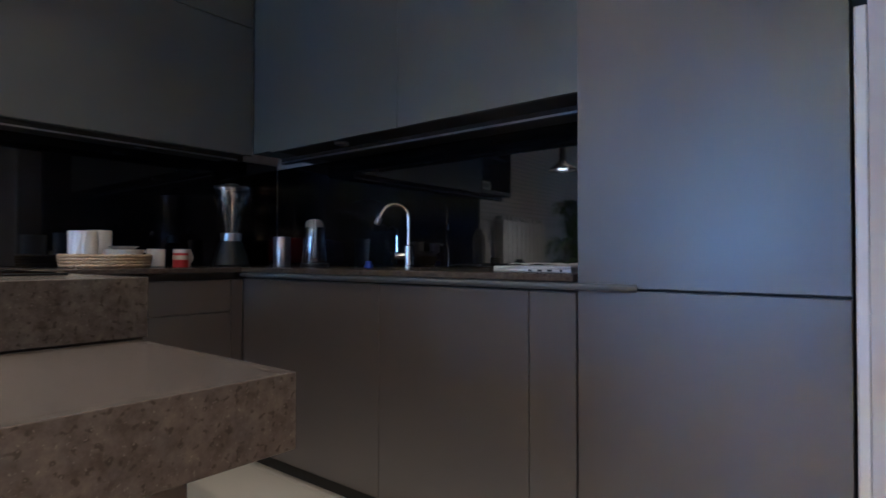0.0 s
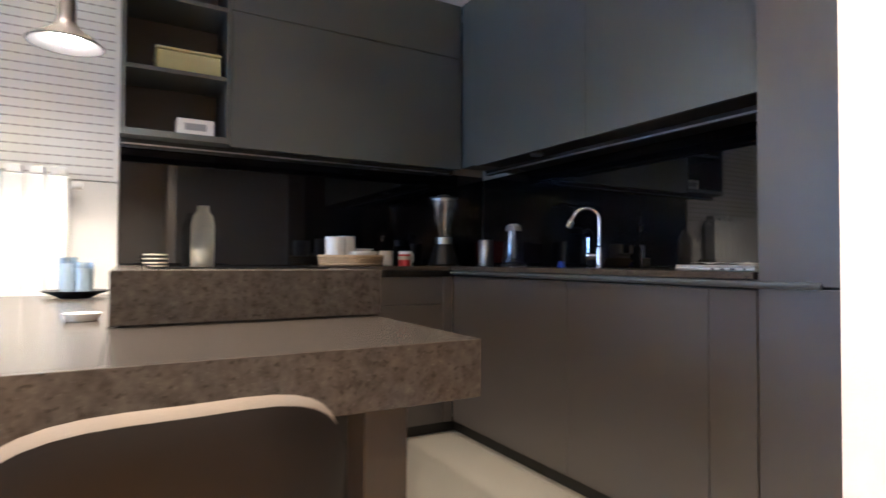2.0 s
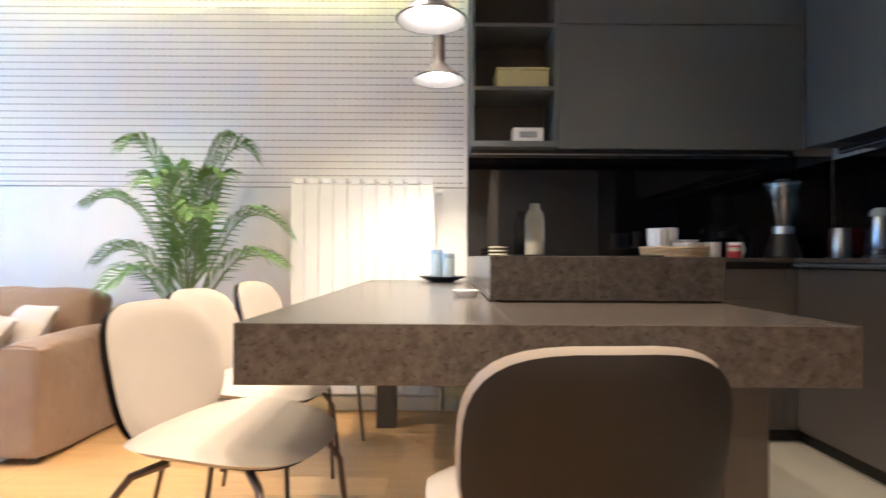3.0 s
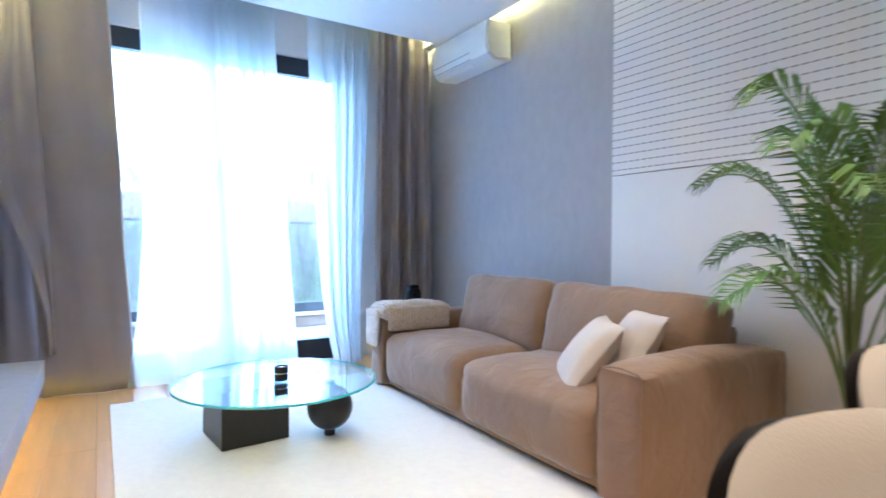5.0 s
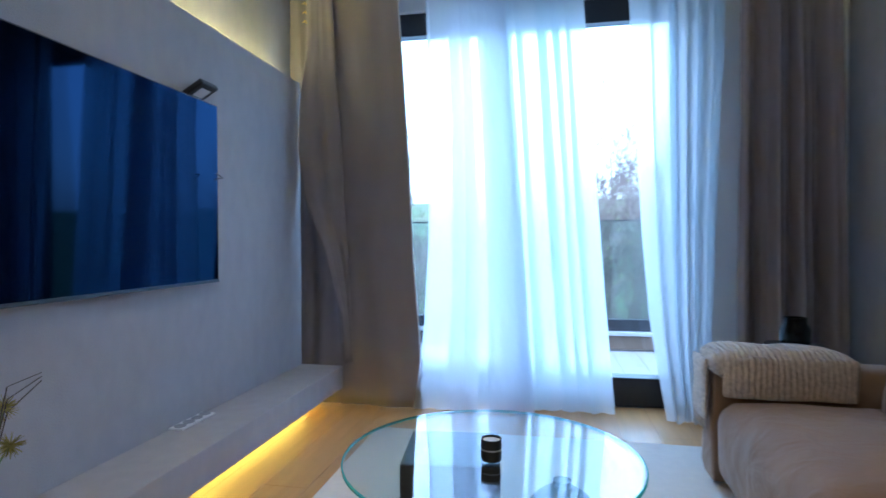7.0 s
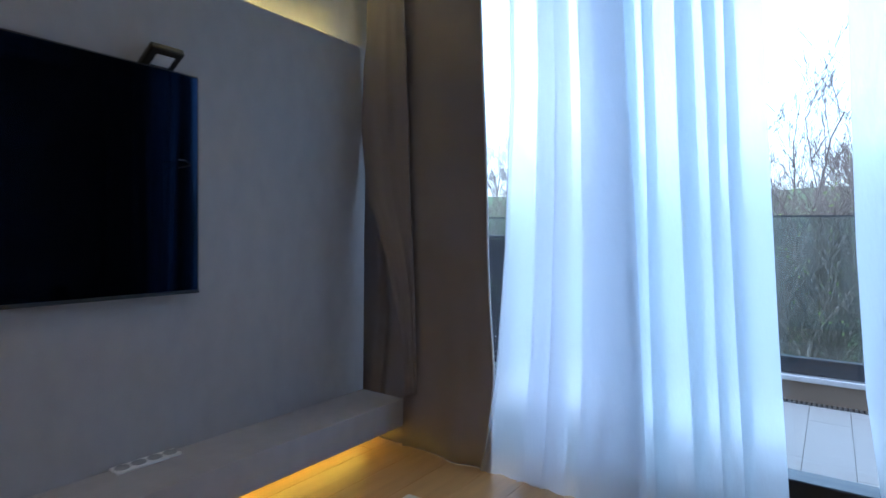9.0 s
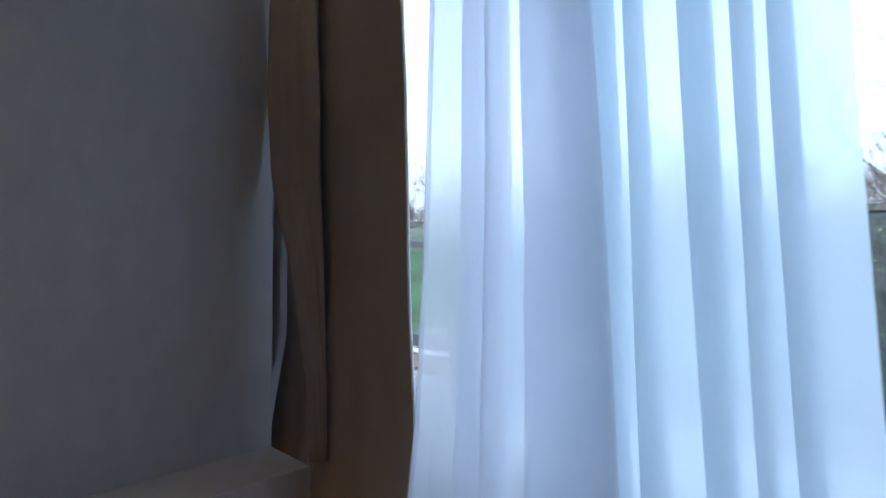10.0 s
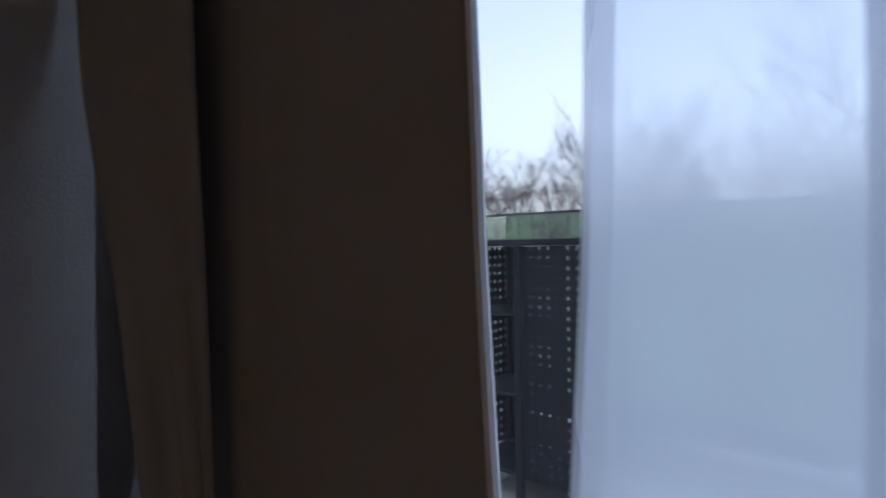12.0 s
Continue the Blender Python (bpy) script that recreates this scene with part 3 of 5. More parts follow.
def ring_tray(x, y):
    w = thing("wicker_tray", (x, y, 0.9), "round woven wicker tray with white crockery", "tray")
    part("bottom", lathe(bmesh.new(), [(0, 0.9005), (0.16, 0.9005), (0.16, 0.908), (0, 0.908)], x, y, 36), M_WICKER, w, smooth=True)
    for i in range(4):
        bm = bmesh.new()
        pts = [(x + (0.165 + 0.002 * i) * math.cos(a), y + (0.165 + 0.002 * i) * math.sin(a), 0.911 + 0.013 * i + 0.0025 * math.sin(a * 40 + i * 2)) for a in [2 * math.pi * k / 120 for k in range(121)]]
        tube(bm, pts, 0.008, 7)
        part("woven_coil", bm, M_WICKER, w, smooth=True)


def pot(name, x, y, z, r0, r1, h, mat, label, cat, group="", hole=True):
    prof = [(0, z), (r0, z), (r1, z + h), (r1 - 0.004, z + h), (r0 - 0.003, z + 0.008), (0, z + 0.008)] if hole else [(0, z), (r0, z), (r1, z + h), (0, z + h)]
    return single(name, lathe(bmesh.new(), prof, x, y, 28), mat, label, cat, group, smooth=True)


ring_tray(3.50, 0.51)
pot("ceramic_canister", 3.47, 0.61, 0.909, 0.054, 0.056, 0.145, M_CERAMIC, "white ceramic canister on the wicker tray", "canister", "crockery on the tray", False)
pot("ceramic_canister", 3.58, 0.51, 0.909, 0.05, 0.05, 0.155, M_CERAMIC, "white ceramic canister tied with string", "canister", "crockery on the tray", False)
pot("ceramic_bowl", 3.45, 0.46, 0.909, 0.06, 0.08, 0.07, M_CERAMIC, "white ceramic bowl on the wicker tray", "bowl", "crockery on the tray")
pot("ceramic_dish", 3.45, 0.46, 0.981, 0.04, 0.06, 0.012, M_CERAMIC, "small white ceramic dish stacked on a bowl", "dish", "crockery on the tray")


def mug(x, y, side):
    m = thing("mug", (x, y, 0.9), "white ceramic mug on the worktop", "mug", "mugs on the worktop")
    part("body", lathe(bmesh.new(), [(0, 0.9005), (0.036, 0.9005), (0.04, 0.905), (0.04, 0.985), (0.037, 0.985), (0.036, 0.91), (0, 0.908)], x, y, 28), M_CERAMIC, m, smooth=True)
    pts = [(x + side[0] * r, y + side[1] * r, z) for r, z in [(0.038, 0.972), (0.058, 0.97), (0.066, 0.945), (0.058, 0.922), (0.038, 0.918)]]
    part("handle", tube(bmesh.new(), pts, 0.0045, 8), M_CERAMIC, m, smooth=True)


mug(3.55, 0.28, (0.5, 0.86))
mug(3.53, 0.165, (0.3, -0.95))
tin = thing("coffee_tin", (3.45, 0.21, 0.9), "small coffee jar with a red printed label", "coffee jar")
part("body", lathe(bmesh.new(), [(0, 0.9005), (0.033, 0.9005), (0.034, 0.93), (0.034, 0.965), (0.03, 0.966), (0, 0.966)], 3.45, 0.21, 28), M_RED, tin, smooth=True)
part("lid", lathe(bmesh.new(), [(0, 0.9665), (0.034, 0.9665), (0.034, 0.974), (0, 0.974)], 3.45, 0.21, 28), M_CERAMIC, tin, "pale lid", smooth=True)
part("label", lathe(bmesh.new(), [(0.0342, 0.935), (0.0346, 0.935), (0.0346, 0.955), (0.0342, 0.955)], 3.45, 0.21, 28), M_CREAM, tin, "cream label band", smooth=True)
single("bottle_cap", lathe(bmesh.new(), [(0, 0.9005), (0.02, 0.9005), (0.02, 0.912), (0.014, 0.914), (0.014, 0.93), (0, 0.93)], 2.72, -0.30, 20), M_BLUE, "small blue plastic bottle cap", "cap", smooth=True)
# toaster and canister by the wall
to = thing("toaster", (3.49, -0.42, 0.9), "dark red toaster near the kitchen corner", "toaster")
part("body", boxed(3.40, 3.58, -0.50, -0.34, 0.91, 1.06, 0.02, 3), M_DRED, to, smooth=True)
part("base", boxed(3.41, 3.57, -0.49, -0.35, 0.9005, 0.911), M_BLACK, to)
part("slot", boxed(3.42, 3.56, -0.45, -0.43, 1.0585, 1.0605), M_BLACK, to)
part("slot", boxed(3.42, 3.56, -0.41, -0.39, 1.0585, 1.0605), M_BLACK, to)
single("steel_canister", lathe(bmesh.new(), [(0, 0.9005), (0.042, 0.9005), (0.044, 0.905), (0.044, 1.05), (0.04, 1.055), (0, 1.055)], 3.34, -0.27, 28), M_STEEL, "brushed steel canister beside the kettle", "canister", smooth=True)
# laptop
lp = thing("laptop", (1.72, -0.2, 0.9), "closed silver laptop with papers on the worktop", "laptop")
part("base", boxed(1.60, 1.88, -0.36, -0.06, 0.9005, 0.912, 0.003), M_SILVER, lp)
part("lid", boxed(1.60, 1.88, -0.36, -0.06, 0.9125, 0.919, 0.003), M_SILVER, lp)
for i, wdt in enumerate((0.008, 0.016, 0.016, 0.012)):
    part("port", boxed(1.63 + i * 0.035, 1.63 + i * 0.035 + wdt, -0.0602, -0.0592, 0.903, 0.909), M_BLACK, lp)
bm = bmesh.new()
g = [[bm.verts.new((1.64 + 0.2 * i / 8, -0.3 + 0.22 * j / 5, 0.921 + 0.008 * abs(math.sin(i * 0.9 + j)) * (i > 1))) for j in range(6)] for i in range(9)]
for i in range(8):
    for j in range(5):
        bm.faces.new((g[i][j], g[i + 1][j], g[i + 1][j + 1], g[i][j + 1]))
single("crumpled_paper", bm, M_CERAMIC, "crumpled white paper lying on the laptop", "paper")
# bottle, coasters on the peninsula
bt = thing("glass_bottle", (2.6, 1.42, 0.9), "clear glass bottle part filled with white powder", "bottle")
BX, BY = 3.54, 1.255
BASES[bt] = Vector((BX, BY, 0.9))
bt.location = (BX, BY, 0.9)
part("body", lathe(bmesh.new(), [(0, 0.901), (0.05, 0.901), (0.053, 0.91), (0.053, 1.10), (0.045, 1.14), (0.028, 1.165), (0.028, 1.19), (0.026, 1.19), (0.026, 1.165), (0.043, 1.138), (0.05, 1.10), (0.05, 0.913), (0, 0.908)], BX, BY, 32), M_BOTTLE, bt, smooth=True)
part("filling", lathe(bmesh.new(), [(0, 0.909), (0.047, 0.909), (0.049, 0.915), (0.049, 0.98), (0, 0.985)], BX, BY, 32), M_CERAMIC, bt, "white filling", smooth=True)
for i in range(6):
    single("coaster", lathe(bmesh.new(), [(0, 0.9008 + i * 0.0095), (0.05, 0.9008 + i * 0.0095), (0.05, 0.9068 + i * 0.0095), (0, 0.9068 + i * 0.0095)], 3.50, 1.46, 24), M_CREAM if i % 2 else M_SHELL, "stacked round coaster on the peninsula", "coaster", "coaster stack", smooth=True)
# on the open shelves
bx = thing("storage_box", (3.6, 1.33, 1.81), "pale yellow fabric box on the shelf", "box")
part("body", boxed(3.48, 3.7, 1.19, 1.47, 1.811, 1.905, 0.008, 2), M_YELLOW, bx)
part("lid", boxed(3.475, 3.705, 1.187, 1.475, 1.906, 1.92, 0.005, 2), M_YELLOW, bx)
bk = thing("small_box", (3.55, 1.3, 1.515), "small white box with a grey print", "box")
part("body", boxed(3.5, 3.6, 1.215, 1.38, 1.516, 1.60, 0.003), M_CERAMIC, bk)
part("print", boxed(3.4985, 3.4995, 1.25, 1.345, 1.545, 1.578), M_GREYP, bk, "grey printed block")

# ---- dining ----
tb = thing("dining_table", (2.6, 1.57, 0), "brown speckled stone dining table with a thick edge", "table")
part("top_slab", boxed(1.6105, 3.66, 1.6185, 2.1405, 0.735, 0.765, 0.0008), M_STONE, tb)
part("top_slab", boxed(1.6105, 2.141, 0.9625, 1.618, 0.735, 0.765, 0.0008), M_STONE, tb)
part("front_apron", boxed(1.588, 1.61, 0.94, 2.163, 0.645, 0.765, 0.0012), M_STONE, tb)
part("side_apron", boxed(1.6105, 2.141, 0.94, 0.962, 0.645, 0.765, 0.0012), M_STONE, tb)
part("side_apron", boxed(1.6105, 3.66, 2.141, 2.163, 0.645, 0.765, 0.0012), M_STONE, tb)
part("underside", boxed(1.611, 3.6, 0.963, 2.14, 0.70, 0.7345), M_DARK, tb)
part("leg", boxed(1.71, 1.81, 1.05, 1.15, 0.004, 0.6995, 0.003), M_DARKWOOD, tb)
part("leg", boxed(3.42, 3.52, 2.0, 2.1, 0.0, 0.6995, 0.003), M_DARKWOOD, tb)


def pad(bm, w, l, thick, curve, lift, power=2.6, n=40, rings=9):
    """A rounded upholstered pad, w wide along x, l long along y, bowed by curve across and lift lengthways."""
    layers = []
    for s in (1, -1):
        lay = []
        for k in range(rings + 1):
            r = k / rings
            ring = []
            for i in range(n):
                a = 2 * math.pi * i / n
                c, q = math.cos(a), math.sin(a)
                x = w / 2 * r * math.copysign(abs(c) ** (2 / power), c)
                y = l / 2 * r * math.copysign(abs(q) ** (2 / power), q)
                h = thick / 2 * math.sqrt(max(0, 1 - r ** 6)) * s
                z = h + curve * (2 * x / w) ** 2 + lift * (2 * y / l) ** 2
                ring.append(bm.verts.new((x, y, z)))
                if k == 0:
                    break
            lay.append(ring)
        layers.append(lay)
    for lay in layers:
        for a, b in zip(lay, lay[1:]):
            for i in range(n):
                j = (i + 1) % n
                if len(a) == 1:
                    bm.faces.new((a[0], b[i], b[j]))
                else:
                    bm.faces.new((a[i], b[i], b[j], a[j]))
    for i in range(n):
        j = (i + 1) % n
        bm.faces.new((layers[0][-1][i], layers[1][-1][i], layers[1][-1][j], layers[0][-1][j]))
    return bm


def move(bm, m):
    bmesh.ops.transform(bm, matrix=m, verts=bm.verts)
    return bm


def dining_chair():
    """Faces -y, its seat's middle over the origin."""
    c = thing("dining_chair", (0, 0, 0), "beige upholstered shell dining chair on thin metal legs", "chair", "chairs round the table")
    part("seat", move(pad(bmesh.new(), 0.47, 0.45, 0.045, 0.012, -0.018), pose(0, 0, 0.465, 3)), M_SEAT, c, smooth=True)
    part("seat_shell", move(pad(bmesh.new(), 0.41, 0.39, 0.02, 0.012, -0.018), pose(0, 0, 0.445, 3)), M_SHELL, c, "dark moulded seat shell", smooth=True)
    part("backrest", move(pad(bmesh.new(), 0.40, 0.35, 0.03, 0.05, 0.0, 2.9), pose(0, 0.232, 0.61, 76)), M_SEAT, c, smooth=True)
    part("back_shell", move(pad(bmesh.new(), 0.392, 0.342, 0.022, 0.048, 0.0, 2.9), pose(0, 0.254, 0.606, 76)), M_SHELL, c, "dark moulded back shell", smooth=True)
    for sx in (-1, 1):
        part("bracket", tube(bmesh.new(), [(sx * 0.1, 0.12, 0.43), (sx * 0.1, 0.19, 0.432), (sx * 0.1, 0.222, 0.46), (sx * 0.1, 0.25, 0.55)], 0.009, 8), M_BLACK, c, "black steel bracket", smooth=True)
        part("leg", tube(bmesh.new(), [(sx * 0.12, -0.1, 0.42), (sx * 0.17, -0.155, 0.40), (sx * 0.2, -0.185, 0.34), (sx * 0.235, -0.215, 0.0)], 0.0105, 8, 0.007), M_LEG, c, "thin dark bronze metal leg", smooth=True)
        part("leg", tube(bmesh.new(), [(sx * 0.12, 0.1, 0.42), (sx * 0.17, 0.16, 0.40), (sx * 0.195, 0.2, 0.34), (sx * 0.225, 0.265, 0.0)], 0.0105, 8, 0.007), M_LEG, c, "thin dark bronze metal leg", smooth=True)
    return c


chair = dining_chair()
chair.matrix_basis = pose(1.89, 2.26, 0, 0, 0, -12)
copy_thing(chair, pose(2.42, 2.38, 0, 0, 0, -9))
copy_thing(chair, pose(3.02, 2.38, 0, 0, 0, -7))
tagged(copy_thing(chair, pose(1.51, 1.55, 0, 0, 0, 94)), "beige shell dining chair, its dark shell back outward")

# radiator with separate ribs
rad = thing("radiator", (3.72, 2.15, 0.11), "white ribbed aluminium radiator on the wall panel", "radiator")
for i in range(10):
    y = 1.807 + 0.0815 * i
    bm = boxed(3.645, 3.745, y + 0.0007, y + 0.0808, 0.12, 1.305, 0.006, 2)
    part("rib", bm, M_PLASTIC, rad)
bm = bmesh.new()
for i in range(10):
    y = 1.807 + 0.0815 * i
    box(bm, 3.66, 3.74, y + 0.012, y + 0.07, 1.309, 1.347, 0.006, 2)
part("top_grille", bm, M_PLASTIC, rad)
part("header", tube(bmesh.new(), [(3.70, 1.80, 1.27), (3.70, 1.76, 1.27)], 0.018, 12), M_PLASTIC, rad, smooth=True)
part("valve", tube(bmesh.new(), [(3.70, 1.79, 0.16), (3.70, 1.77, 0.16), (3.70, 1.76, 0.13), (3.70, 1.76, 0.0)], 0.01, 10), M_CHROME, rad, smooth=True)


def pendant(x, y, z):
    p = thing("pendant_lamp", (x, y, z), "dark metal cone pendant lamp with a lit bulb", "pendant lamp", "pendants over the table")
    prof = [(0.118, z), (0.122, z + 0.004), (0.1, z + 0.022), (0.06, z + 0.05), (0.036, z + 0.075), (0.029, z + 0.09), (0.027, z + 0.21), (0, z + 0.212)]
    inner = [(0.022, z + 0.2), (0.025, z + 0.088), (0.033, z + 0.072), (0.057, z + 0.046), (0.096, z + 0.018), (0.116, z + 0.001)]
    part("shade", lathe(bmesh.new(), prof, x, y, 40), M_SHADE, p, smooth=True)
    part("reflector", lathe(bmesh.new(), inner, x, y, 40), M_REFL, p, "pale inner reflector", smooth=True)
    part("bulb", lathe(bmesh.new(), [(0, z + 0.006), (0.036, z + 0.01), (0.048, z + 0.03), (0.034, z + 0.055), (0.018, z + 0.08), (0, z + 0.08)], x, y, 24), M_BULB, p, "glowing warm bulb", smooth=True)
    part("cord", tube(bmesh.new(), [(x, y, z + 0.21), (x, y, CEIL - 0.02)], 0.0025, 6), M_BLACK, p, "black cord")
    part("canopy", lathe(bmesh.new(), [(0, CEIL - 0.03), (0.045, CEIL - 0.03), (0.05, CEIL - 0.025), (0.05, CEIL - 0.0005), (0, CEIL - 0.0005)], x, y, 24), M_SHADE, p, smooth=True)
    l = new("pendant_light", bpy.data.lights.new("pendant_light", "SPOT"))
    l.data.energy, l.data.color, l.data.spot_size, l.data.spot_blend, l.data.shadow_soft_size = 14, WARM, radians(120), 0.5, 0.03
    l.matrix_world = look((x, y, z - 0.005), (x, y, 0))


pendant(2.39, 1.80, 1.70)
pendant(3.03, 1.78, 1.70)
# bowl, candle glasses and dish on the table
pot("shallow_bowl", 3.45, 1.76, 0.766, 0.06, 0.13, 0.03, M_BLACK, "dark shallow bowl on the dining table", "bowl")
for dx, dy, hh in ((0.02, 0.03, 0.16), (-0.03, -0.03, 0.14)):
    cg = thing("candle_glass", (3.45 + dx, 1.76 + dy, 0.775), "clear candle glass with a white candle in a bowl", "candle", "candle glasses")
    part("glass", lathe(bmesh.new(), [(0, 0.776), (0.034, 0.776), (0.036, 0.776 + hh), (0.034, 0.776 + hh), (0.032, 0.78), (0, 0.78)], 3.45 + dx, 1.76 + dy, 24), M_GLASS_J, cg, smooth=True)
    part("candle", lathe(bmesh.new(), [(0, 0.781), (0.028, 0.781), (0.028, 0.75 + hh), (0, 0.75 + hh)], 3.45 + dx, 1.76 + dy, 24), M_CERAMIC, cg, "white candle", smooth=True)
pot("small_dish", 2.36, 1.68, 0.766, 0.035, 0.045, 0.02, M_CERAMIC, "small white dish beside the peninsula", "dish")

# intercom in the hall
ic = thing("intercom", (0.831, 0.75, 1.09), "white wall intercom with a handset", "intercom")
part("body", boxed(0.8305, 0.846, 0.72, 0.81, 1.094, 1.25, 0.004, 2), M_PLASTIC, ic)
part("handset", tube(bmesh.new(), [(0.846, 0.737, 1.12), (0.852, 0.736, 1.128), (0.854, 0.736, 1.16), (0.854, 0.736, 1.2), (0.852, 0.736, 1.222), (0.846, 0.737, 1.23)], 0.007, 10), M_PLASTIC, ic, smooth=True)


# palm in a pot
def palm(x, y):
    p = thing("potted_palm", (x, y, 0), "tall green areca palm in a pot by the wall", "plant")
    rnd = random.Random(5)
    part("pot", lathe(bmesh.new(), [(0, 0.001), (0.11, 0.001), (0.15, 0.3), (0.155, 0.31), (0.14, 0.31), (0.135, 0.27), (0, 0.27)], x, y, 32), M_CREAM, p, "cream pot", smooth=True)
    part("soil", lathe(bmesh.new(), [(0, 0.285), (0.137, 0.28), (0.137, 0.275), (0, 0.275)], x, y, 24), M_DARK, p, "dark soil")
    fronds = [(1.57, -1.2, 0.22, 0.05), (1.50, 2.4, 0.34, 0.35), (1.52, -1.0, 0.42, 0.45), (1.22, 1.9, 0.5, 0.3), (1.1, -1.3, 0.58, 0.5), (0.92, 1.7, 0.48, 0.35), (0.9, -1.6, 0.55, 0.3), (1.3, 3.0, 0.35, 0.3), (1.42, 0.6, 0.2, 0.2), (1.15, -2.6, 0.4, 0.35), (0.8, 2.6, 0.45, 0.3), (1.0, 0.2, 0.18, 0.25), (1.35, -2.1, 0.3, 0.2)]
    for k, (h, az, reach, droop) in enumerate(fronds):
        d = Vector((math.cos(az), math.sin(az), 0))
        if d.x > 0:
            d.x *= 0.35
        pts = []
        N = 15
        for i in range(N):
            s = i / (N - 1)
            z = 0.27 + (h - 0.27 + droop * 0.4) * math.sin(s * 1.45) - droop * 0.75 * max(0, s - 0.55) ** 2 * 4
            pts.append(Vector((x, y, 0)) + d * (reach * s ** 1.7) + Vector((0, 0, z)))
        fr = part("frond", tube(bmesh.new(), pts, 0.007, 6, 0.002), M_STEM, p, smooth=True)
        bm = bmesh.new()
        for i in range(5, N - 1):
            for half in (0.0, 0.33, 0.66):
                q = pts[i].lerp(pts[i + 1], half)
                t = (pts[i + 1] - pts[i]).normalized()
                side = t.cross(Vector((0, 0, 1)))
                side = side.normalized() if side.length > 0.05 else Vector((0, 1, 0))
                s = (i + half) / N
                L = 0.26 * math.sin(math.pi * min(1, 0.18 + s * 0.85)) + 0.04
                for sg in (-1, 1):
                    w = side * sg * 0.75 + t * 0.75 + Vector((0, 0, 0.25 + rnd.uniform(-0.15, 0.1)))
                    w.normalize()
                    up = w.cross(t).normalized() * 0.008
                    mid = q + w * L * 0.5 + Vector((0, 0, 0.01))
                    end = q + w * L + Vector((0, 0, -0.35 * L))
                    wd = w.cross(up).normalized() * 0.0085
                    for e in (mid, end):
                        if e.x > 3.77:
                            e.x = 3.77
                    v = [bm.verts.new(c) for c in (q, mid + wd, end, mid - wd)]
                    m2 = bm.verts.new(mid + up * 0.35)
                    bm.faces.new((v[0], v[1], m2))
                    bm.faces.new((v[1], v[2], m2))
                    bm.faces.new((v[2], v[3], m2))
                    bm.faces.new((v[3], v[0], m2))
        tagged(part("foliage", bm, M_LEAF, fr), kind="stuff")


palm(3.5, 3.13)

# ---- living room ----


def puff(bm, x0, x1, y0, y1, z0, z1, rad=0.05, bulge=(0, 0, 0), cuts=9, wrinkle=0.0, seed=0):
    """A soft upholstered block with rounded edges and bulging faces."""
    b2 = bmesh.new()
    bmesh.ops.create_cube(b2, size=2.0)
    bmesh.ops.subdivide_edges(b2, edges=b2.edges[:], cuts=cuts, use_grid_fill=True)
    c = Vector(((x0 + x1) / 2, (y0 + y1) / 2, (z0 + z1) / 2))
    h = Vector(((x1 - x0) / 2, (y1 - y0) / 2, (z1 - z0) / 2))
    inn = Vector([max(1e-4, v - rad) for v in h])
    idx = {}
    for v in b2.verts:
        u = v.co.copy()
        p = Vector([u[i] * h[i] for i in range(3)])
        q = Vector([max(-inn[i], min(inn[i], p[i])) for i in range(3)])
        d = p - q
        m = max(abs(d[i]) for i in range(3))
        if d.length > 1e-6:
            p = q + d.normalized() * m
        for i in range(3):
            j, k = (i + 1) % 3, (i + 2) % 3
            if abs(abs(u[i]) - 1) < 1e-6:
                p[i] += math.copysign(bulge[i] * (1 - u[j] ** 2) * (1 - u[k] ** 2), u[i])
        w = p + c
        if wrinkle:
            w += Vector((noise.noise(w * 9 + Vector((seed, 0, 0))), noise.noise(w * 9 + Vector((0, seed, 0))), noise.noise(w * 7 + Vector((0, 0, seed))))) * wrinkle
        idx[v] = bm.verts.new(w)
    for f in b2.faces:
        bm.faces.new([idx[v] for v in f.verts])
    b2.free()
    return bm


def puffed(*a, **k):
    return puff(bmesh.new(), *a, **k)


sf = thing("sofa", (3.35, 4.58, 0), "tan velvet two-seat sofa with wide arms", "sofa")
SX0, SX1, SY0, SY1 = 2.86, 3.77, 3.45, 5.60
part("base", puffed(SX0 + 0.04, SX1, SY0 + 0.22, SY1 - 0.18, 0.03, 0.26, 0.02), M_SOFA, sf, smooth=True)
part("arm", puffed(SX0, SX1 - 0.02, SY0, SY0 + 0.215, 0.025, 0.505, 0.03, (0.0, 0.008, 0.035), wrinkle=0.006, seed=3), M_SOFA, sf, smooth=True)
part("arm", puffed(SX0, SX1 - 0.02, SY1 - 0.175, SY1, 0.025, 0.47, 0.03, (0.0, 0.008, 0.01), wrinkle=0.005, seed=5), M_SOFA, sf, smooth=True)
part("piping", tube(bmesh.new(), [(SX0 + 0.006, SY0 + 0.02, 0.05), (SX0 + 0.004, SY0 + 0.012, 0.47), (SX0 + 0.006, SY0 + 0.03, 0.5), (SX0 + 0.006, SY0 + 0.11, 0.51), (SX0 + 0.006, SY0 + 0.19, 0.5), (SX0 + 0.004, SY0 + 0.205, 0.47), (SX0 + 0.006, SY0 + 0.2, 0.05)], 0.004, 6), M_SOFA, sf, smooth=True)
part("back_frame", puffed(SX1 - 0.2, SX1, SY0 + 0.21, SY1 - 0.17, 0.2, 0.58, 0.04), M_SOFA, sf, smooth=True)
SM = 4.575
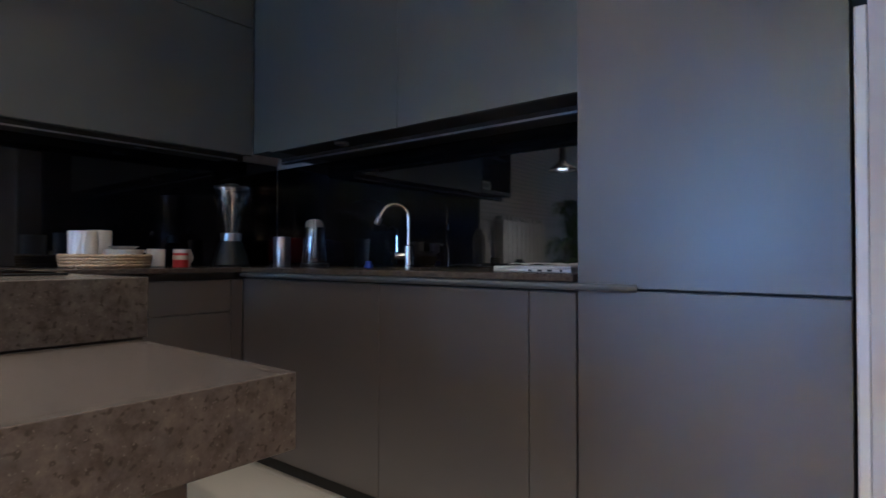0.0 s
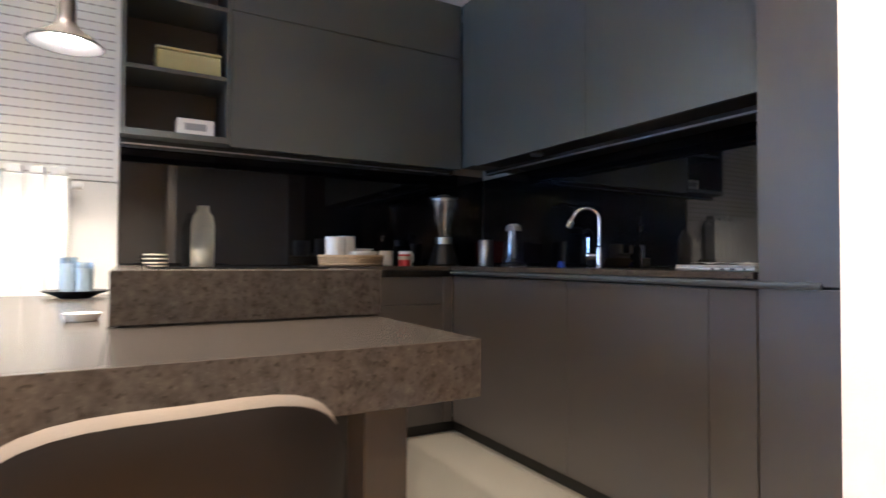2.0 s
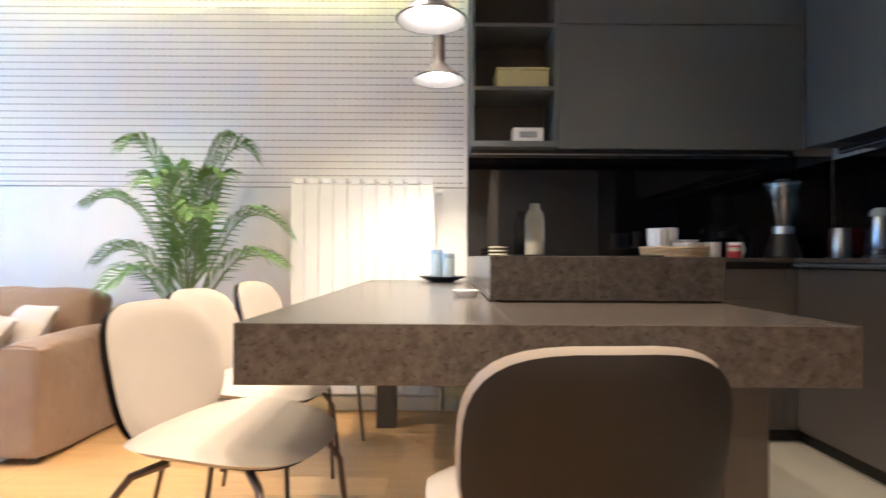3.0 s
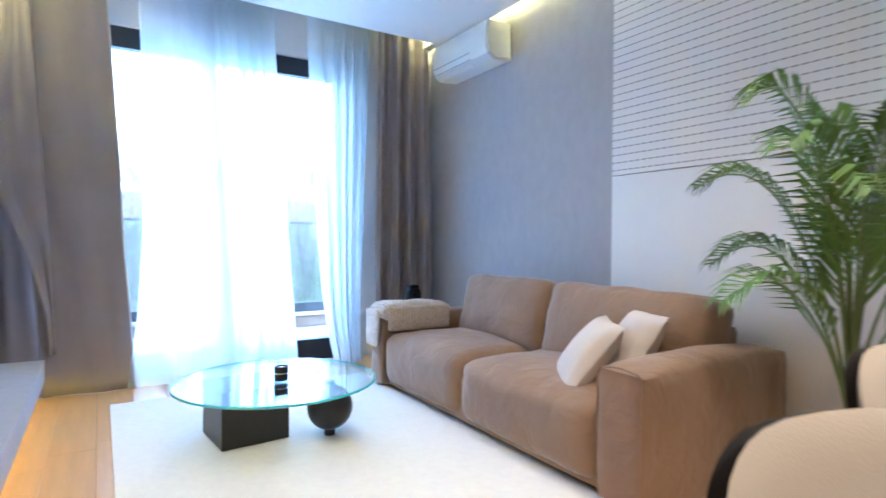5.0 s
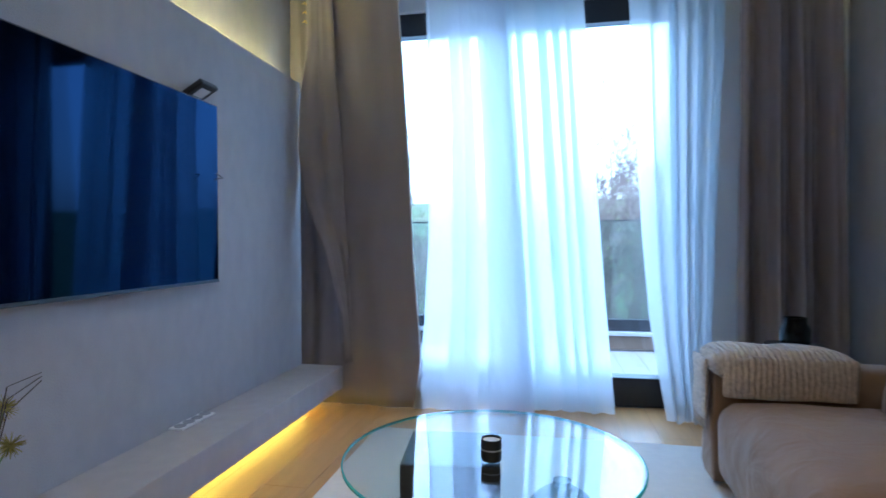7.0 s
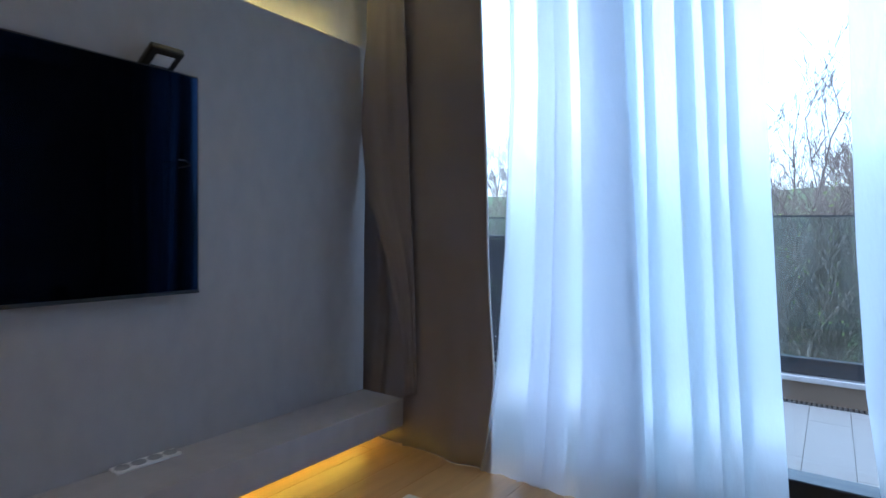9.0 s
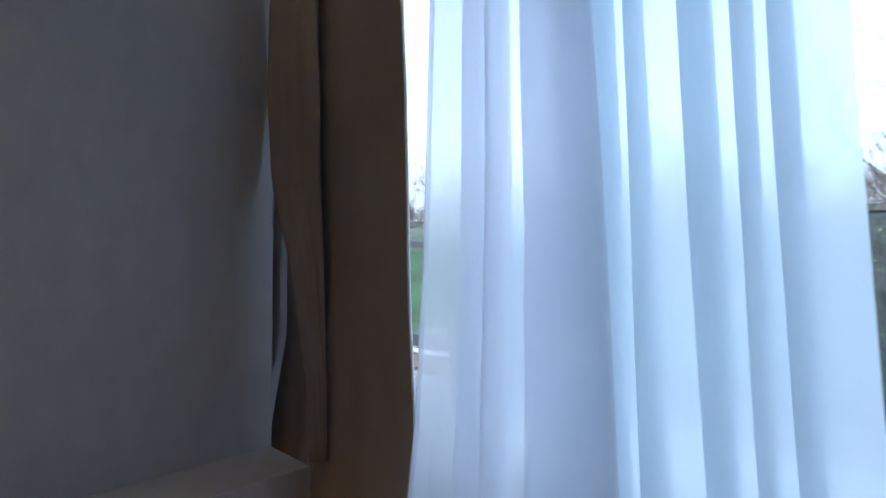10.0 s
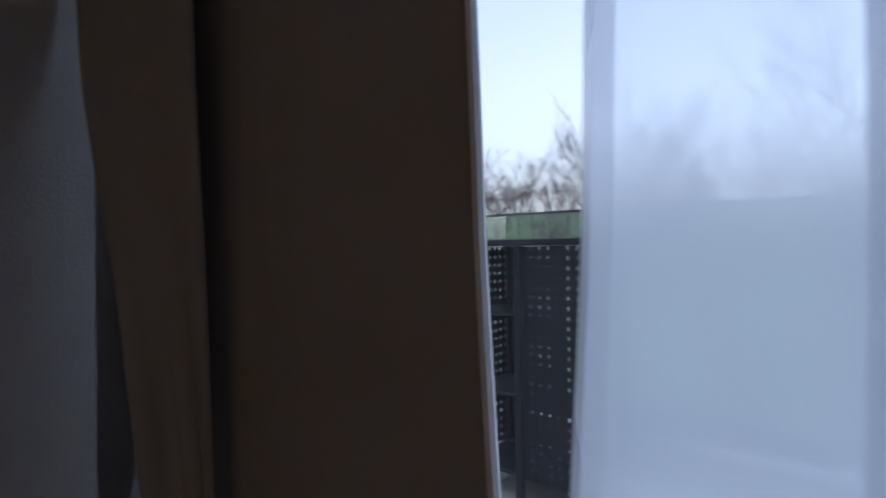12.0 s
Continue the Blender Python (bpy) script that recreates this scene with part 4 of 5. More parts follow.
for a, b, sd in ((SY0 + 0.22, SM - 0.006, 7), (SM + 0.006, SY1 - 0.18, 9)):
    part("seat_cushion", puffed(SX0 + 0.005, SX1 - 0.18, a, b, 0.05, 0.355, 0.07, (0.012, 0.008, 0.045), cuts=14, wrinkle=0.008, seed=sd), M_SOFA, sf, smooth=True)
for a, b, sd in ((SY0 + 0.14, 4.503, 11), (4.517, 5.30, 13)):
    bm = puffed(0.0, 0.22, a, b, 0.0, 0.40, 0.05, (0.045, 0.006, 0.012), cuts=14, wrinkle=0.012, seed=sd)
    move(bm, pose(3.32, 0, 0.345, 0, 14, 0))
    part("back_cushion", bm, M_SOFA, sf, smooth=True)
for x in (SX0 + 0.06, SX1 - 0.08):
    for y in (SY0 + 0.06, SY1 - 0.06):
        part("foot", boxed(x - 0.025, x + 0.025, y - 0.025, y + 0.025, 0.0125, 0.03), M_BLACK, sf)


def cushion(x, y, z, w, rz, tilt, seed):
    bm = bmesh.new()
    n = 16
    for s in (1, -1):
        g = [[None] * (n + 1) for _ in range(n + 1)]
        for i in range(n + 1):
            for j in range(n + 1):
                u, v = 2 * i / n - 1, 2 * j / n - 1
                pinch = 1 - 0.07 * (1 - abs(u)) * abs(v) ** 2 - 0.07 * (1 - abs(v)) * abs(u) ** 2
                t = 0.075 * ((1 - u * u) * (1 - v * v)) ** 0.45
                g[i][j] = bm.verts.new((u * w / 2 * pinch, s * t + 0.006 * noise.noise((u * 2 + seed, v * 2, s)), v * w / 2 * pinch))
        for i in range(n):
            for j in range(n):
                f = (g[i][j], g[i + 1][j], g[i + 1][j + 1], g[i][j + 1])
                bm.faces.new(f if s < 0 else f[::-1])
    bmesh.ops.remove_doubles(bm, verts=bm.verts, dist=0.003)
    along, lean = Vector((math.sin(radians(rz)), math.cos(radians(rz)), 0)), radians(tilt)
    side = Vector((along.y, -along.x, 0))
    up = side * math.sin(lean) + Vector((0, 0, 1)) * math.cos(lean)
    m = Matrix((along, up.cross(along), up)).transposed().to_4x4()
    move(bm, Matrix.Translation((x, y, z)) @ m)
    return bm


single("throw_pillow", cushion(3.13, 3.96, 0.46, 0.37, 36, 38, 1), M_PILLOW, "cream ribbed cushion leaning on the sofa", "cushion", "cushions on the sofa", smooth=True)
single("throw_pillow", cushion(3.27, 3.85, 0.49, 0.36, 32, 30, 4), M_PILLOW, "cream ribbed cushion tucked behind another", "cushion", "cushions on the sofa", smooth=True)
# throw over the far arm
bm = puffed(SX0 - 0.012, SX0 + 0.47, SY1 - 0.235, SY1 + 0.012, 0.44, 0.535, 0.045, (0, 0, 0.018), cuts=12, wrinkle=0.01, seed=21)
tw = thing("knitted_throw", (SX0 + 0.25, SY1 - 0.09, 0.51), "beige knitted throw folded over the sofa arm", "throw")
part("body", bm, M_THROW, tw, smooth=True)
bm = puffed(SX0 - 0.03, SX0 - 0.012, SY1 - 0.17, SY1 + 0.005, 0.27, 0.50, 0.008, (0.004, 0, 0), cuts=8, wrinkle=0.006, seed=23)
part("hanging_end", bm, M_THROW, tw, smooth=True)
part("inner_fold", puffed(SX0 + 0.02, SX0 + 0.46, SY1 - 0.245, SY1 - 0.212, 0.372, 0.525, 0.014, (0, 0.006, 0), cuts=12, wrinkle=0.006, seed=25), M_THROW, tw, smooth=True)
for k in range(12):
    y = SY1 - 0.162 + 0.0145 * k
    part("tassel", tube(bmesh.new(), [(SX0 - 0.021, y, 0.275), (SX0 - 0.023, y + 0.002, 0.25), (SX0 - 0.02, y - 0.001, 0.225)], 0.0028, 5, 0.0015), M_THROW, tw)
jr = thing("glass_jar", (3.28, 5.60, 0.59), "dark glass jar standing behind the sofa arm", "jar")
pt = [(0, 0.001), (0.12, 0.001), (0.12, 0.02), (0.02, 0.03), (0.02, 0.465), (0.12, 0.475), (0.12, 0.495), (0, 0.495)]
st = thing("side_table", (3.30, 5.83, 0), "small round dark side table beside the sofa", "table")
part("body", lathe(bmesh.new(), pt, 3.30, 5.83, 28), M_BLACK, st, smooth=True)
BASES[jr] = Vector((3.30, 5.83, 0.495))
jr.location = (3.30, 5.83, 0.495)
part("body", lathe(bmesh.new(), [(0, 0.496), (0.055, 0.496), (0.06, 0.515), (0.06, 0.565), (0.045, 0.595), (0.045, 0.615), (0.041, 0.615), (0.041, 0.595), (0.055, 0.565), (0, 0.505)], 3.30, 5.83, 24), M_GLASS_D, jr, smooth=True)
# white finned floor convector behind the sofa end
cv = thing("convector", (3.12, 6.35, 0.05), "white ribbed radiator behind the sofa arm", "radiator")
for i in range(9):
    part("rib", boxed(3.09 + 0.065 * i, 3.145 + 0.065 * i, 6.47, 6.55, 0.1, 0.6, 0.006, 2), M_PLASTIC, cv)
part("rail", tube(bmesh.new(), [(3.09, 6.52, 0.14), (3.66, 6.52, 0.14)], 0.015, 8), M_PLASTIC, cv, smooth=True)

# rug
bm = puffed(1.40, 2.94, 3.64, 5.88, 0.0005, 0.0125, 0.004, cuts=3)
single("rug", bm, M_RUG, "cream short-pile rug in front of the sofa", "rug", smooth=True)

# coffee table
ct = thing("coffee_table", (2.075, 4.925, 0.0125), "round glass coffee table on a black block and ball", "coffee table")
bm = move(boxed(-0.153, 0.153, -0.153, 0.153, 0, 0.2555, 0.003), pose(1.942, 4.988, 0.013, 0, 0, 6))
part("block", bm, M_BLACK, ct, "black lacquered block foot")
bm = lathe(bmesh.new(), [(0, 0.013), (0.026, 0.013), (0.026, 0.04), (0.03, 0.044)] + [(0.107 * math.sin(a), 0.145 - 0.107 * math.cos(a)) for a in [0.28 + (math.pi - 0.5) * i / 20 for i in range(21)]] + [(0.026, 0.25), (0.026, 0.2685), (0, 0.2685)], 2.29, 4.80, 40)
part("ball", bm, M_BLACK, ct, "black lacquered ball foot", smooth=True)
bm = lathe(bmesh.new(), [(0, 0.2690), (0.46, 0.2690), (0.46, 0.2810), (0, 0.2810)], 2.075, 4.925, 96)
part("glass_top", bm, M_GLASS_T, ct, "clear tempered glass top")
bm = lathe(bmesh.new(), [(0.4602, 0.2695), (0.4645, 0.2715), (0.4645, 0.2785), (0.4602, 0.2805)], 2.075, 4.925, 96)
part("glass_edge", bm, M_GLASS_EDGE, ct, "turquoise polished glass edge", smooth=True)
cd = thing("scented_candle", (2.08, 4.88, 0.2810), "black candle jar with a pale top on the glass table", "candle")
part("jar", lathe(bmesh.new(), [(0, 0.2815), (0.03, 0.2815), (0.032, 0.2860), (0.032, 0.3460), (0.03, 0.3470), (0.03, 0.3380), (0, 0.3380)], 2.08, 4.88, 28), M_BLACK, cd, smooth=True)
part("band", lathe(bmesh.new(), [(0.0322, 0.3140), (0.0328, 0.3140), (0.0328, 0.3180), (0.0322, 0.3180)], 2.08, 4.88, 28), M_SILVER, cd, "thin silver band", smooth=True)
part("wax", lathe(bmesh.new(), [(0, 0.3415), (0.029, 0.3395), (0.029, 0.3385), (0, 0.3385)], 2.08, 4.88, 28), M_CERAMIC, cd, "pale wax", smooth=True)

# television wall
tp = tagged(thing("wall_tv_panel", (0.8, 4.6, 0), "grey textile panel behind the television", "wall panel"), kind="structure")
part("panel", boxed(XW + 0.09, 0.823, 2.75, 6.242, 0.17, 1.878, 0.002), M_PAPER, tp)
part("batten", boxed(XW + 0.001, XW + 0.089, 2.8, 6.15, 0.2, 1.79), M_DARK, tp)
part("led_strip", boxed(XW + 0.04, XW + 0.06, 2.8, 6.2, 1.815, 1.825), M_LED3, tp, "warm glowing strip behind the panel top")
bn = thing("tv_bench", (1.0, 4.5, 0.08), "floating grey textile bench below the television", "bench")
part("body", boxed(0.8235, 1.08, 2.75, 6.238, 0.102, 0.23, 0.002), M_PAPER, bn)
part("support", boxed(XW + 0.001, 0.822, 2.75, 6.2, 0.06, 0.165), M_DARK, bn)
part("led_strip", boxed(0.845, 0.865, 2.8, 6.2, 0.094, 0.1015), M_LED, bn, "warm glowing strip under the bench")
tv = thing("television", (0.85, 4.68, 0.777), "large flat black television on the wall, switched off", "television")
part("body", boxed(0.832, 0.858, 4.01, 5.36, 0.777, 1.533, 0.004), M_BLACK, tv)
part("screen", boxed(0.8582, 0.86, 4.017, 5.353, 0.79, 1.526), M_SCREEN, tv, "glossy black screen")
part("bezel", boxed(0.8582, 0.862, 4.012, 5.358, 0.7775, 0.789, 0.001), M_FRAME, tv, "grey lower bezel")
part("wall_mount", boxed(0.8235, 0.8315, 4.45, 4.95, 0.95, 1.35), M_BLACK, tv)
bm = tube(bmesh.new(), [(0.91, 5.257, 1.23), (0.90, 5.287, 1.232), (0.922, 5.292, 1.215), (0.90, 5.262, 1.205)], 0.0025, 6)
part("cable", bm, M_BLACK, tv, smooth=True)
wc = thing("tv_box", (0.86, 5.22, 1.534), "small flat black box tilted on top of the television", "media box")
tilt_box = pose(0.875, 5.22, 1.5345, 0, -30, 0) @ pose(0, 0, 0.012)
part("body", move(boxed(-0.05, 0.06, -0.055, 0.055, 0.0, 0.024, 0.006, 3), tilt_box), M_BLACK, wc)
part("label", move(boxed(-0.025, 0.035, -0.03, 0.03, -0.002, -0.0005), tilt_box), M_LINING, wc, "pale label underneath")
part("foot", boxed(0.833, 0.858, 5.19, 5.25, 1.5335, 1.5385), M_BLACK, wc)
sk = thing("power_socket", (0.868, 5.2, 0.23), "white four-gang power socket set on the bench", "socket")
part("plate", boxed(0.826, 0.886, 5.07, 5.28, 0.2305, 0.239, 0.002), M_PLASTIC, sk)
for i in range(4):
    part("outlet", lathe(bmesh.new(), [(0, 0.2395), (0.014, 0.2395), (0.022, 0.2415), (0.023, 0.2395)], 0.856, 5.098 + 0.052 * i, 20), M_GREYP, sk, "round grey outlet", smooth=True)
# dried flowers
fl = thing("dried_flowers", (1.0, 4.260, 0.23), "dried yellow thistle heads in a small vase", "flowers")
part("vase", lathe(bmesh.new(), [(0, 0.2305), (0.03, 0.2305), (0.04, 0.25), (0.02, 0.31), (0.022, 0.33), (0.018, 0.33), (0.016, 0.31), (0, 0.25)], 1.0, 4.200, 24), M_BLACK, fl, "small dark vase", smooth=True)
rnd = random.Random(9)
for hx, hy, hz in ((1.0, 4.285, 0.47), (0.99, 4.280, 0.56), (1.02, 4.080, 0.52)):
    stem = part("stem", tube(bmesh.new(), [(1.0, 4.200, 0.25), ((1.0 + hx) / 2, (4.200 + hy) / 2, 0.42), (hx, hy, hz)], 0.002, 5), M_STEM, fl)
    bm = bmesh.new()
    for k in range(90):
        d = Vector((rnd.gauss(0, 1), rnd.gauss(0, 1), rnd.gauss(0, 1))).normalized()
        tube(bm, [Vector((hx, hy, hz)), Vector((hx, hy, hz)) + d * 0.032], 0.0016, 3, 0.0005)
    part("flower_head", bm, M_THISTLE, stem, "spiky olive yellow head")
bm = bmesh.new()
for k in range(3):
    tube(bm, [(1.0, 4.200, 0.3), (1.0, 4.280, 0.55 + 0.03 * k), (0.99, 4.380, 0.60 + 0.01 * k)], 0.0015, 4)
part("dry_twig", bm, M_BARK, fl)

# air conditioner
ac = thing("air_conditioner", (3.7, 5.6, 2.2), "white wall-mounted air conditioner", "air conditioner")
bm = bmesh.new()
prof = [(3.80, 2.20), (3.66, 2.19), (3.60, 2.225), (3.585, 2.27), (3.585, 2.41), (3.60, 2.45), (3.80, 2.455)]
r0 = [bm.verts.new((x, 5.33, z)) for x, z in prof]
r1 = [bm.verts.new((x, 6.05, z)) for x, z in prof]
for i in range(len(prof)):
    j = (i + 1) % len(prof)
    bm.faces.new((r0[i], r0[j], r1[j], r1[i]))
bm.faces.new(r0)
bm.faces.new(r1)
bmesh.ops.bevel(bm, geom=[e for e in bm.edges if abs(e.verts[0].co.y - e.verts[1].co.y) < 1e-4], offset=0.012, segments=2, affect="EDGES")
part("body", bm, M_PLASTIC, ac, smooth=True)
part("louvre", move(boxed(-0.003, 0.003, 5.56, 6.04, -0.022, 0.022, 0.002), pose(3.632, 0, 2.203, 0, -58)), M_PLASTIC, ac)
part("louvre_gap", boxed(3.5835, 3.5845, 5.54, 6.06, 2.268, 2.275), M_GREYP, ac, "dark seam")
part("louvre_gap", move(boxed(-0.001, 0.001, 5.54, 6.06, -0.003, 0.003), pose(3.597, 0, 2.228, 0, -30)), M_GREYP, ac, "dark seam")
single("led_cove", boxed(3.66, 3.68, 1.7, 6.5, 2.54, 2.545), M_LED2, "warm glowing strip in the ceiling cove", "light strip", kind="structure")
single("cove_shelf", boxed(3.64, 3.70, 1.6, 6.5, 2.52, 2.535), M_CEIL, "white cove ledge carrying a light strip", "ledge", kind="structure")


# ---- curtains ----
def cloth(left, right, front, folds, depth, zs, seed, y_lean=0.0, nu=90, hem=0.0, sharp=1.0, over=0.0, calm=0.0):
    """Hanging cloth: left(z), right(z) give its edges, front(z) the middle plane in y."""
    bm = bmesh.new()
    rnd = random.Random(seed)
    ph = [rnd.uniform(0, 6.28) for _ in range(6)]
    rows = []
    for z in zs:
        row = []
        for i in range(nu + 1):
            u = i / nu
            warp = u + 0.06 * math.sin(u * 7 + ph[0]) * u * (1 - u) * 3
            w = math.sin(2 * math.pi * folds * warp + ph[1] + 0.1 * math.sin(z * 1.3 + ph[2]))
            w = math.copysign(abs(w) ** sharp, w)
            w2 = 0.35 * math.sin(2 * math.pi * folds * 2.3 * warp + ph[3] + z * 0.3)
            spread = (0.75 + 0.4 * (1 - z / 2.6)) * (1 - calm * u ** 3)
            x = left(z) + (right(z) - left(z)) * u + 0.0015 * math.sin(z * 5 + u * 30 + ph[4])
            y = front(z) + depth * spread * (w + w2) + y_lean * (u - 0.5) + 0.01 * noise.noise((u * 4, z * 2.2, seed))
            x += over * spread * math.sin(2 * (2 * math.pi * folds * warp + ph[1]))
            row.append(bm.verts.new((x, y, z + hem * math.sin(u * 25 + ph[5]) * (z < 0.06))))
        rows.append(row)
    for a, b in zip(rows, rows[1:]):
        for i in range(nu):
            bm.faces.new((a[i], a[i + 1], b[i + 1], b[i]))
    return bm


def interp(pairs):
    """A smooth edge through (z, value) pairs."""
    zs = [p[0] for p in pairs]
    vs = [p[1] for p in pairs]
    return lambda z: float(np.interp(z, zs, vs))


ZS = [0.003 + 2.62 * (i / 44) for i in range(45)]


def thick(ob, t):
    m = ob.modifiers.new("thickness", "SOLIDIFY")
    m.thickness = t
    return ob


# the taupe drape beside the television
dl = thing("curtain", (1.25, 6.28, 0), "taupe blackout curtain gathered beside the television", "curtain", "blackout curtains")
drape_front = interp([(0, 6.25), (0.4, 6.30), (2.6, 6.31)])
right_edge = interp([(0, 1.545), (0.4, 1.52), (0.75, 1.492), (0.94, 1.478), (1.4, 1.46), (2.1, 1.415), (2.62, 1.38)])
thick(part("panel", cloth(interp([(0, 1.07), (0.9, 1.0), (2.6, 0.92)]), right_edge, drape_front, 1.25, 0.014, ZS, 2, 0.0, sharp=1.0, calm=1.0), M_DRAPE, dl, smooth=True), 0.004)
thick(part("back_panel", cloth(interp([(0, 0.70), (2.6, 0.69)]), interp([(0, 1.12), (2.6, 0.95)]), interp([(0, 6.28), (0.25, 6.33), (0.6, 6.39), (2.6, 6.41)]), 1.5, 0.016, ZS, 5), M_DRAPE, dl, smooth=True), 0.004)
flap_z = [0.25 + 2.36 * i / 44 for i in range(45)]
thick(part("folded_flap", cloth(interp([(0.25, 1.10), (0.5, 1.085), (0.89, 0.985), (1.19, 0.86), (1.49, 0.82), (1.8, 0.835), (2.1, 0.885), (2.6, 0.9)]), interp([(0.25, 1.13), (0.9, 1.10), (2.6, 1.0)]), interp([(0.2, 6.25), (2.6, 6.245)]), 0.5, 0.012, flap_z, 8, 0.05, nu=30), M_DRAPE, dl, smooth=True), 0.004)
part("hem_edge", tube(bmesh.new(), [(right_edge(z) + 0.002, drape_front(z) + 0.01 * noise.noise((4, z * 2.2, 2)), z) for z in ZS], 0.0055, 7), M_LINING, dl, "pale lining along the edge", smooth=True)
for i in range(4):
    part("hook", tube(bmesh.new(), [(0.80, 6.34, 2.27 + 0.055 * i), (0.82, 6.33, 2.275 + 0.055 * i), (0.825, 6.33, 2.26 + 0.055 * i)], 0.004, 6), M_BRASS, dl, "small brass hook", smooth=True)
# the drape behind the sofa end
dr = thing("curtain", (3.48, 6.28, 0), "taupe blackout curtain gathered in the window corner", "curtain", "blackout curtains")
thick(part("panel", cloth(interp([(0, 3.20), (2.6, 3.23)]), interp([(0, 3.72), (2.6, 3.68)]), interp([(0, 6.29), (2.6, 6.31)]), 3.2, 0.04, ZS, 12, nu=110), M_DRAPE, dr, smooth=True), 0.004)
# sheers
def pleats(left, right, front, count, depth, back, seed, per=14, hem=0.006, turns=()):
    """Soft pleats that fold back over themselves: each runs forward, then a little back."""
    rnd = random.Random(seed)
    knots, x = [(0.0, 0.0)], 0.0
    for k in range(count):
        a, b = rnd.uniform(0.6, 1.5), rnd.uniform(0.2, 1.0) * back
        x += a
        knots.append((x, rnd.uniform(0.4, 1.0)))
        x -= b
        knots.append((x, -rnd.uniform(0.3, 0.9)))
    x += rnd.uniform(0.5, 0.9)
    knots.append((x, 0.0))
    top = max(p[0] for p in knots)
    knots = [(p[0] / top, p[1]) for p in knots]
    if turns:
        knots = [(u, 0.8 - 1.4 * (i % 2 == 0) if 0 < i < len(turns) - 1 else 0.0) for i, u in enumerate(turns)]
    ph = [(rnd.uniform(0, 6.28), rnd.uniform(0, 6.28), rnd.uniform(0.6, 1.3)) for _ in knots]
    bm = bmesh.new()
    rows = []
    for z in ZS:
        fall = 1 - z / 2.62
        kz = []
        for i, (u, d) in enumerate(knots):
            end = 0.0 if i in (0, len(knots) - 1) else 1.0
            u += end * (0.010 * math.sin(z * ph[i][2] + ph[i][0]) + 0.004 * math.sin(z * 3.1 + ph[i][1]))
            kz.append((left(z) + (right(z) - left(z)) * u, front(z) + depth * d * (0.8 + 0.45 * fall)))
        row = []
        for i, (p, q) in enumerate(zip(kz, kz[1:])):
            for n in range(per):
                f = n / per
                e = 0.5 - 0.5 * math.cos(math.pi * f)
                px = p[0] + (q[0] - p[0]) * (0.55 * f + 0.45 * e)
                py = p[1] + (q[1] - p[1]) * e + 0.004 * noise.noise((px * 9, z * 3, seed))
                row.append((px, py))
        row.append(kz[-1])
        rows.append([bm.verts.new((a, b, z + hem * math.sin(a * 60) * (z < 0.06))) for a, b in row])
    for a, b in zip(rows, rows[1:]):
        for i in range(len(a) - 1):
            bm.faces.new((a[i], a[i + 1], b[i + 1], b[i]))
    return bm


s1 = thing("sheer_curtain", (2.15, 6.15, 0), "white sheer voile curtain hanging in loose folds", "curtain", "sheer curtains")
sheer_left = interp([(0, 1.50), (0.1, 1.515), (0.46, 1.56), (0.94, 1.588), (1.6, 1.60), (2.62, 1.56)])
sheer_front = interp([(0, 6.24), (0.15, 6.26), (2.6, 6.28)])
part("panel", pleats(sheer_left, interp([(0, 2.18), (0.95, 2.117), (1.87, 2.044), (2.6, 2.0)]), sheer_front, 4, 0.014, 0.7, 31, turns=(0, 0.40, 0.256, 0.536, 0.41, 0.985, 0.63, 1.0)), M_SHEER, s1, smooth=True)
bm = bmesh.new()
hv = [[bm.verts.new((sheer_left(z) + dx, sheer_front(z) - 0.004 - 0.004 * (i == 1), z)) for i, dx in enumerate((-0.002, 0.006, 0.018))] for z in ZS]
for a, b in zip(hv, hv[1:]):
    for i in range(2):
        bm.faces.new((a[i], a[i + 1], b[i + 1], b[i]))
part("hem_edge", bm, M_SHEER, s1, "stitched side hem", smooth=True)
s2 = thing("sheer_curtain", (2.4, 6.19, 0), "white sheer voile curtain with tight pleats", "curtain", "sheer curtains")
part("panel", pleats(interp([(0, 2.0), (2.6, 1.86)]), interp([(0, 2.61), (0.68, 2.553), (1.21, 2.515), (1.75, 2.48), (2.6, 2.42)]), interp([(0, 6.33), (2.6, 6.35)]), 7, 0.018, 0.65, 35, turns=(0, 0.27, 0.19, 0.40, 0.32, 0.62, 0.54, 0.74, 0.68, 0.86, 0.80, 1.0)), M_SHEER_COOL, s2, smooth=True)
s3 = thing("sheer_curtain", (2.98, 6.17, 0), "white sheer voile curtain beside the drape", "curtain", "sheer curtains")
part("panel", pleats(interp([(0, 2.86), (0.54, 2.78), (0.97, 2.745), (1.5, 2.715), (2.6, 2.66)]), interp([(0, 3.08), (2.6, 3.18)]), interp([(0, 6.24), (0.3, 6.30), (2.6, 6.33)]), 5, 0.026, 0.6, 37), M_SHEER_COOL, s3, smooth=True)
tr = thing("curtain_track", (2.2, 6.22, 2.62), "white twin curtain track in the ceiling pocket", "curtain track")
for y in (6.25, 6.33):
    part("rail", boxed(0.8, 3.78, y - 0.012, y + 0.012, 2.635, 2.659, 0.002), M_PLASTIC, tr)

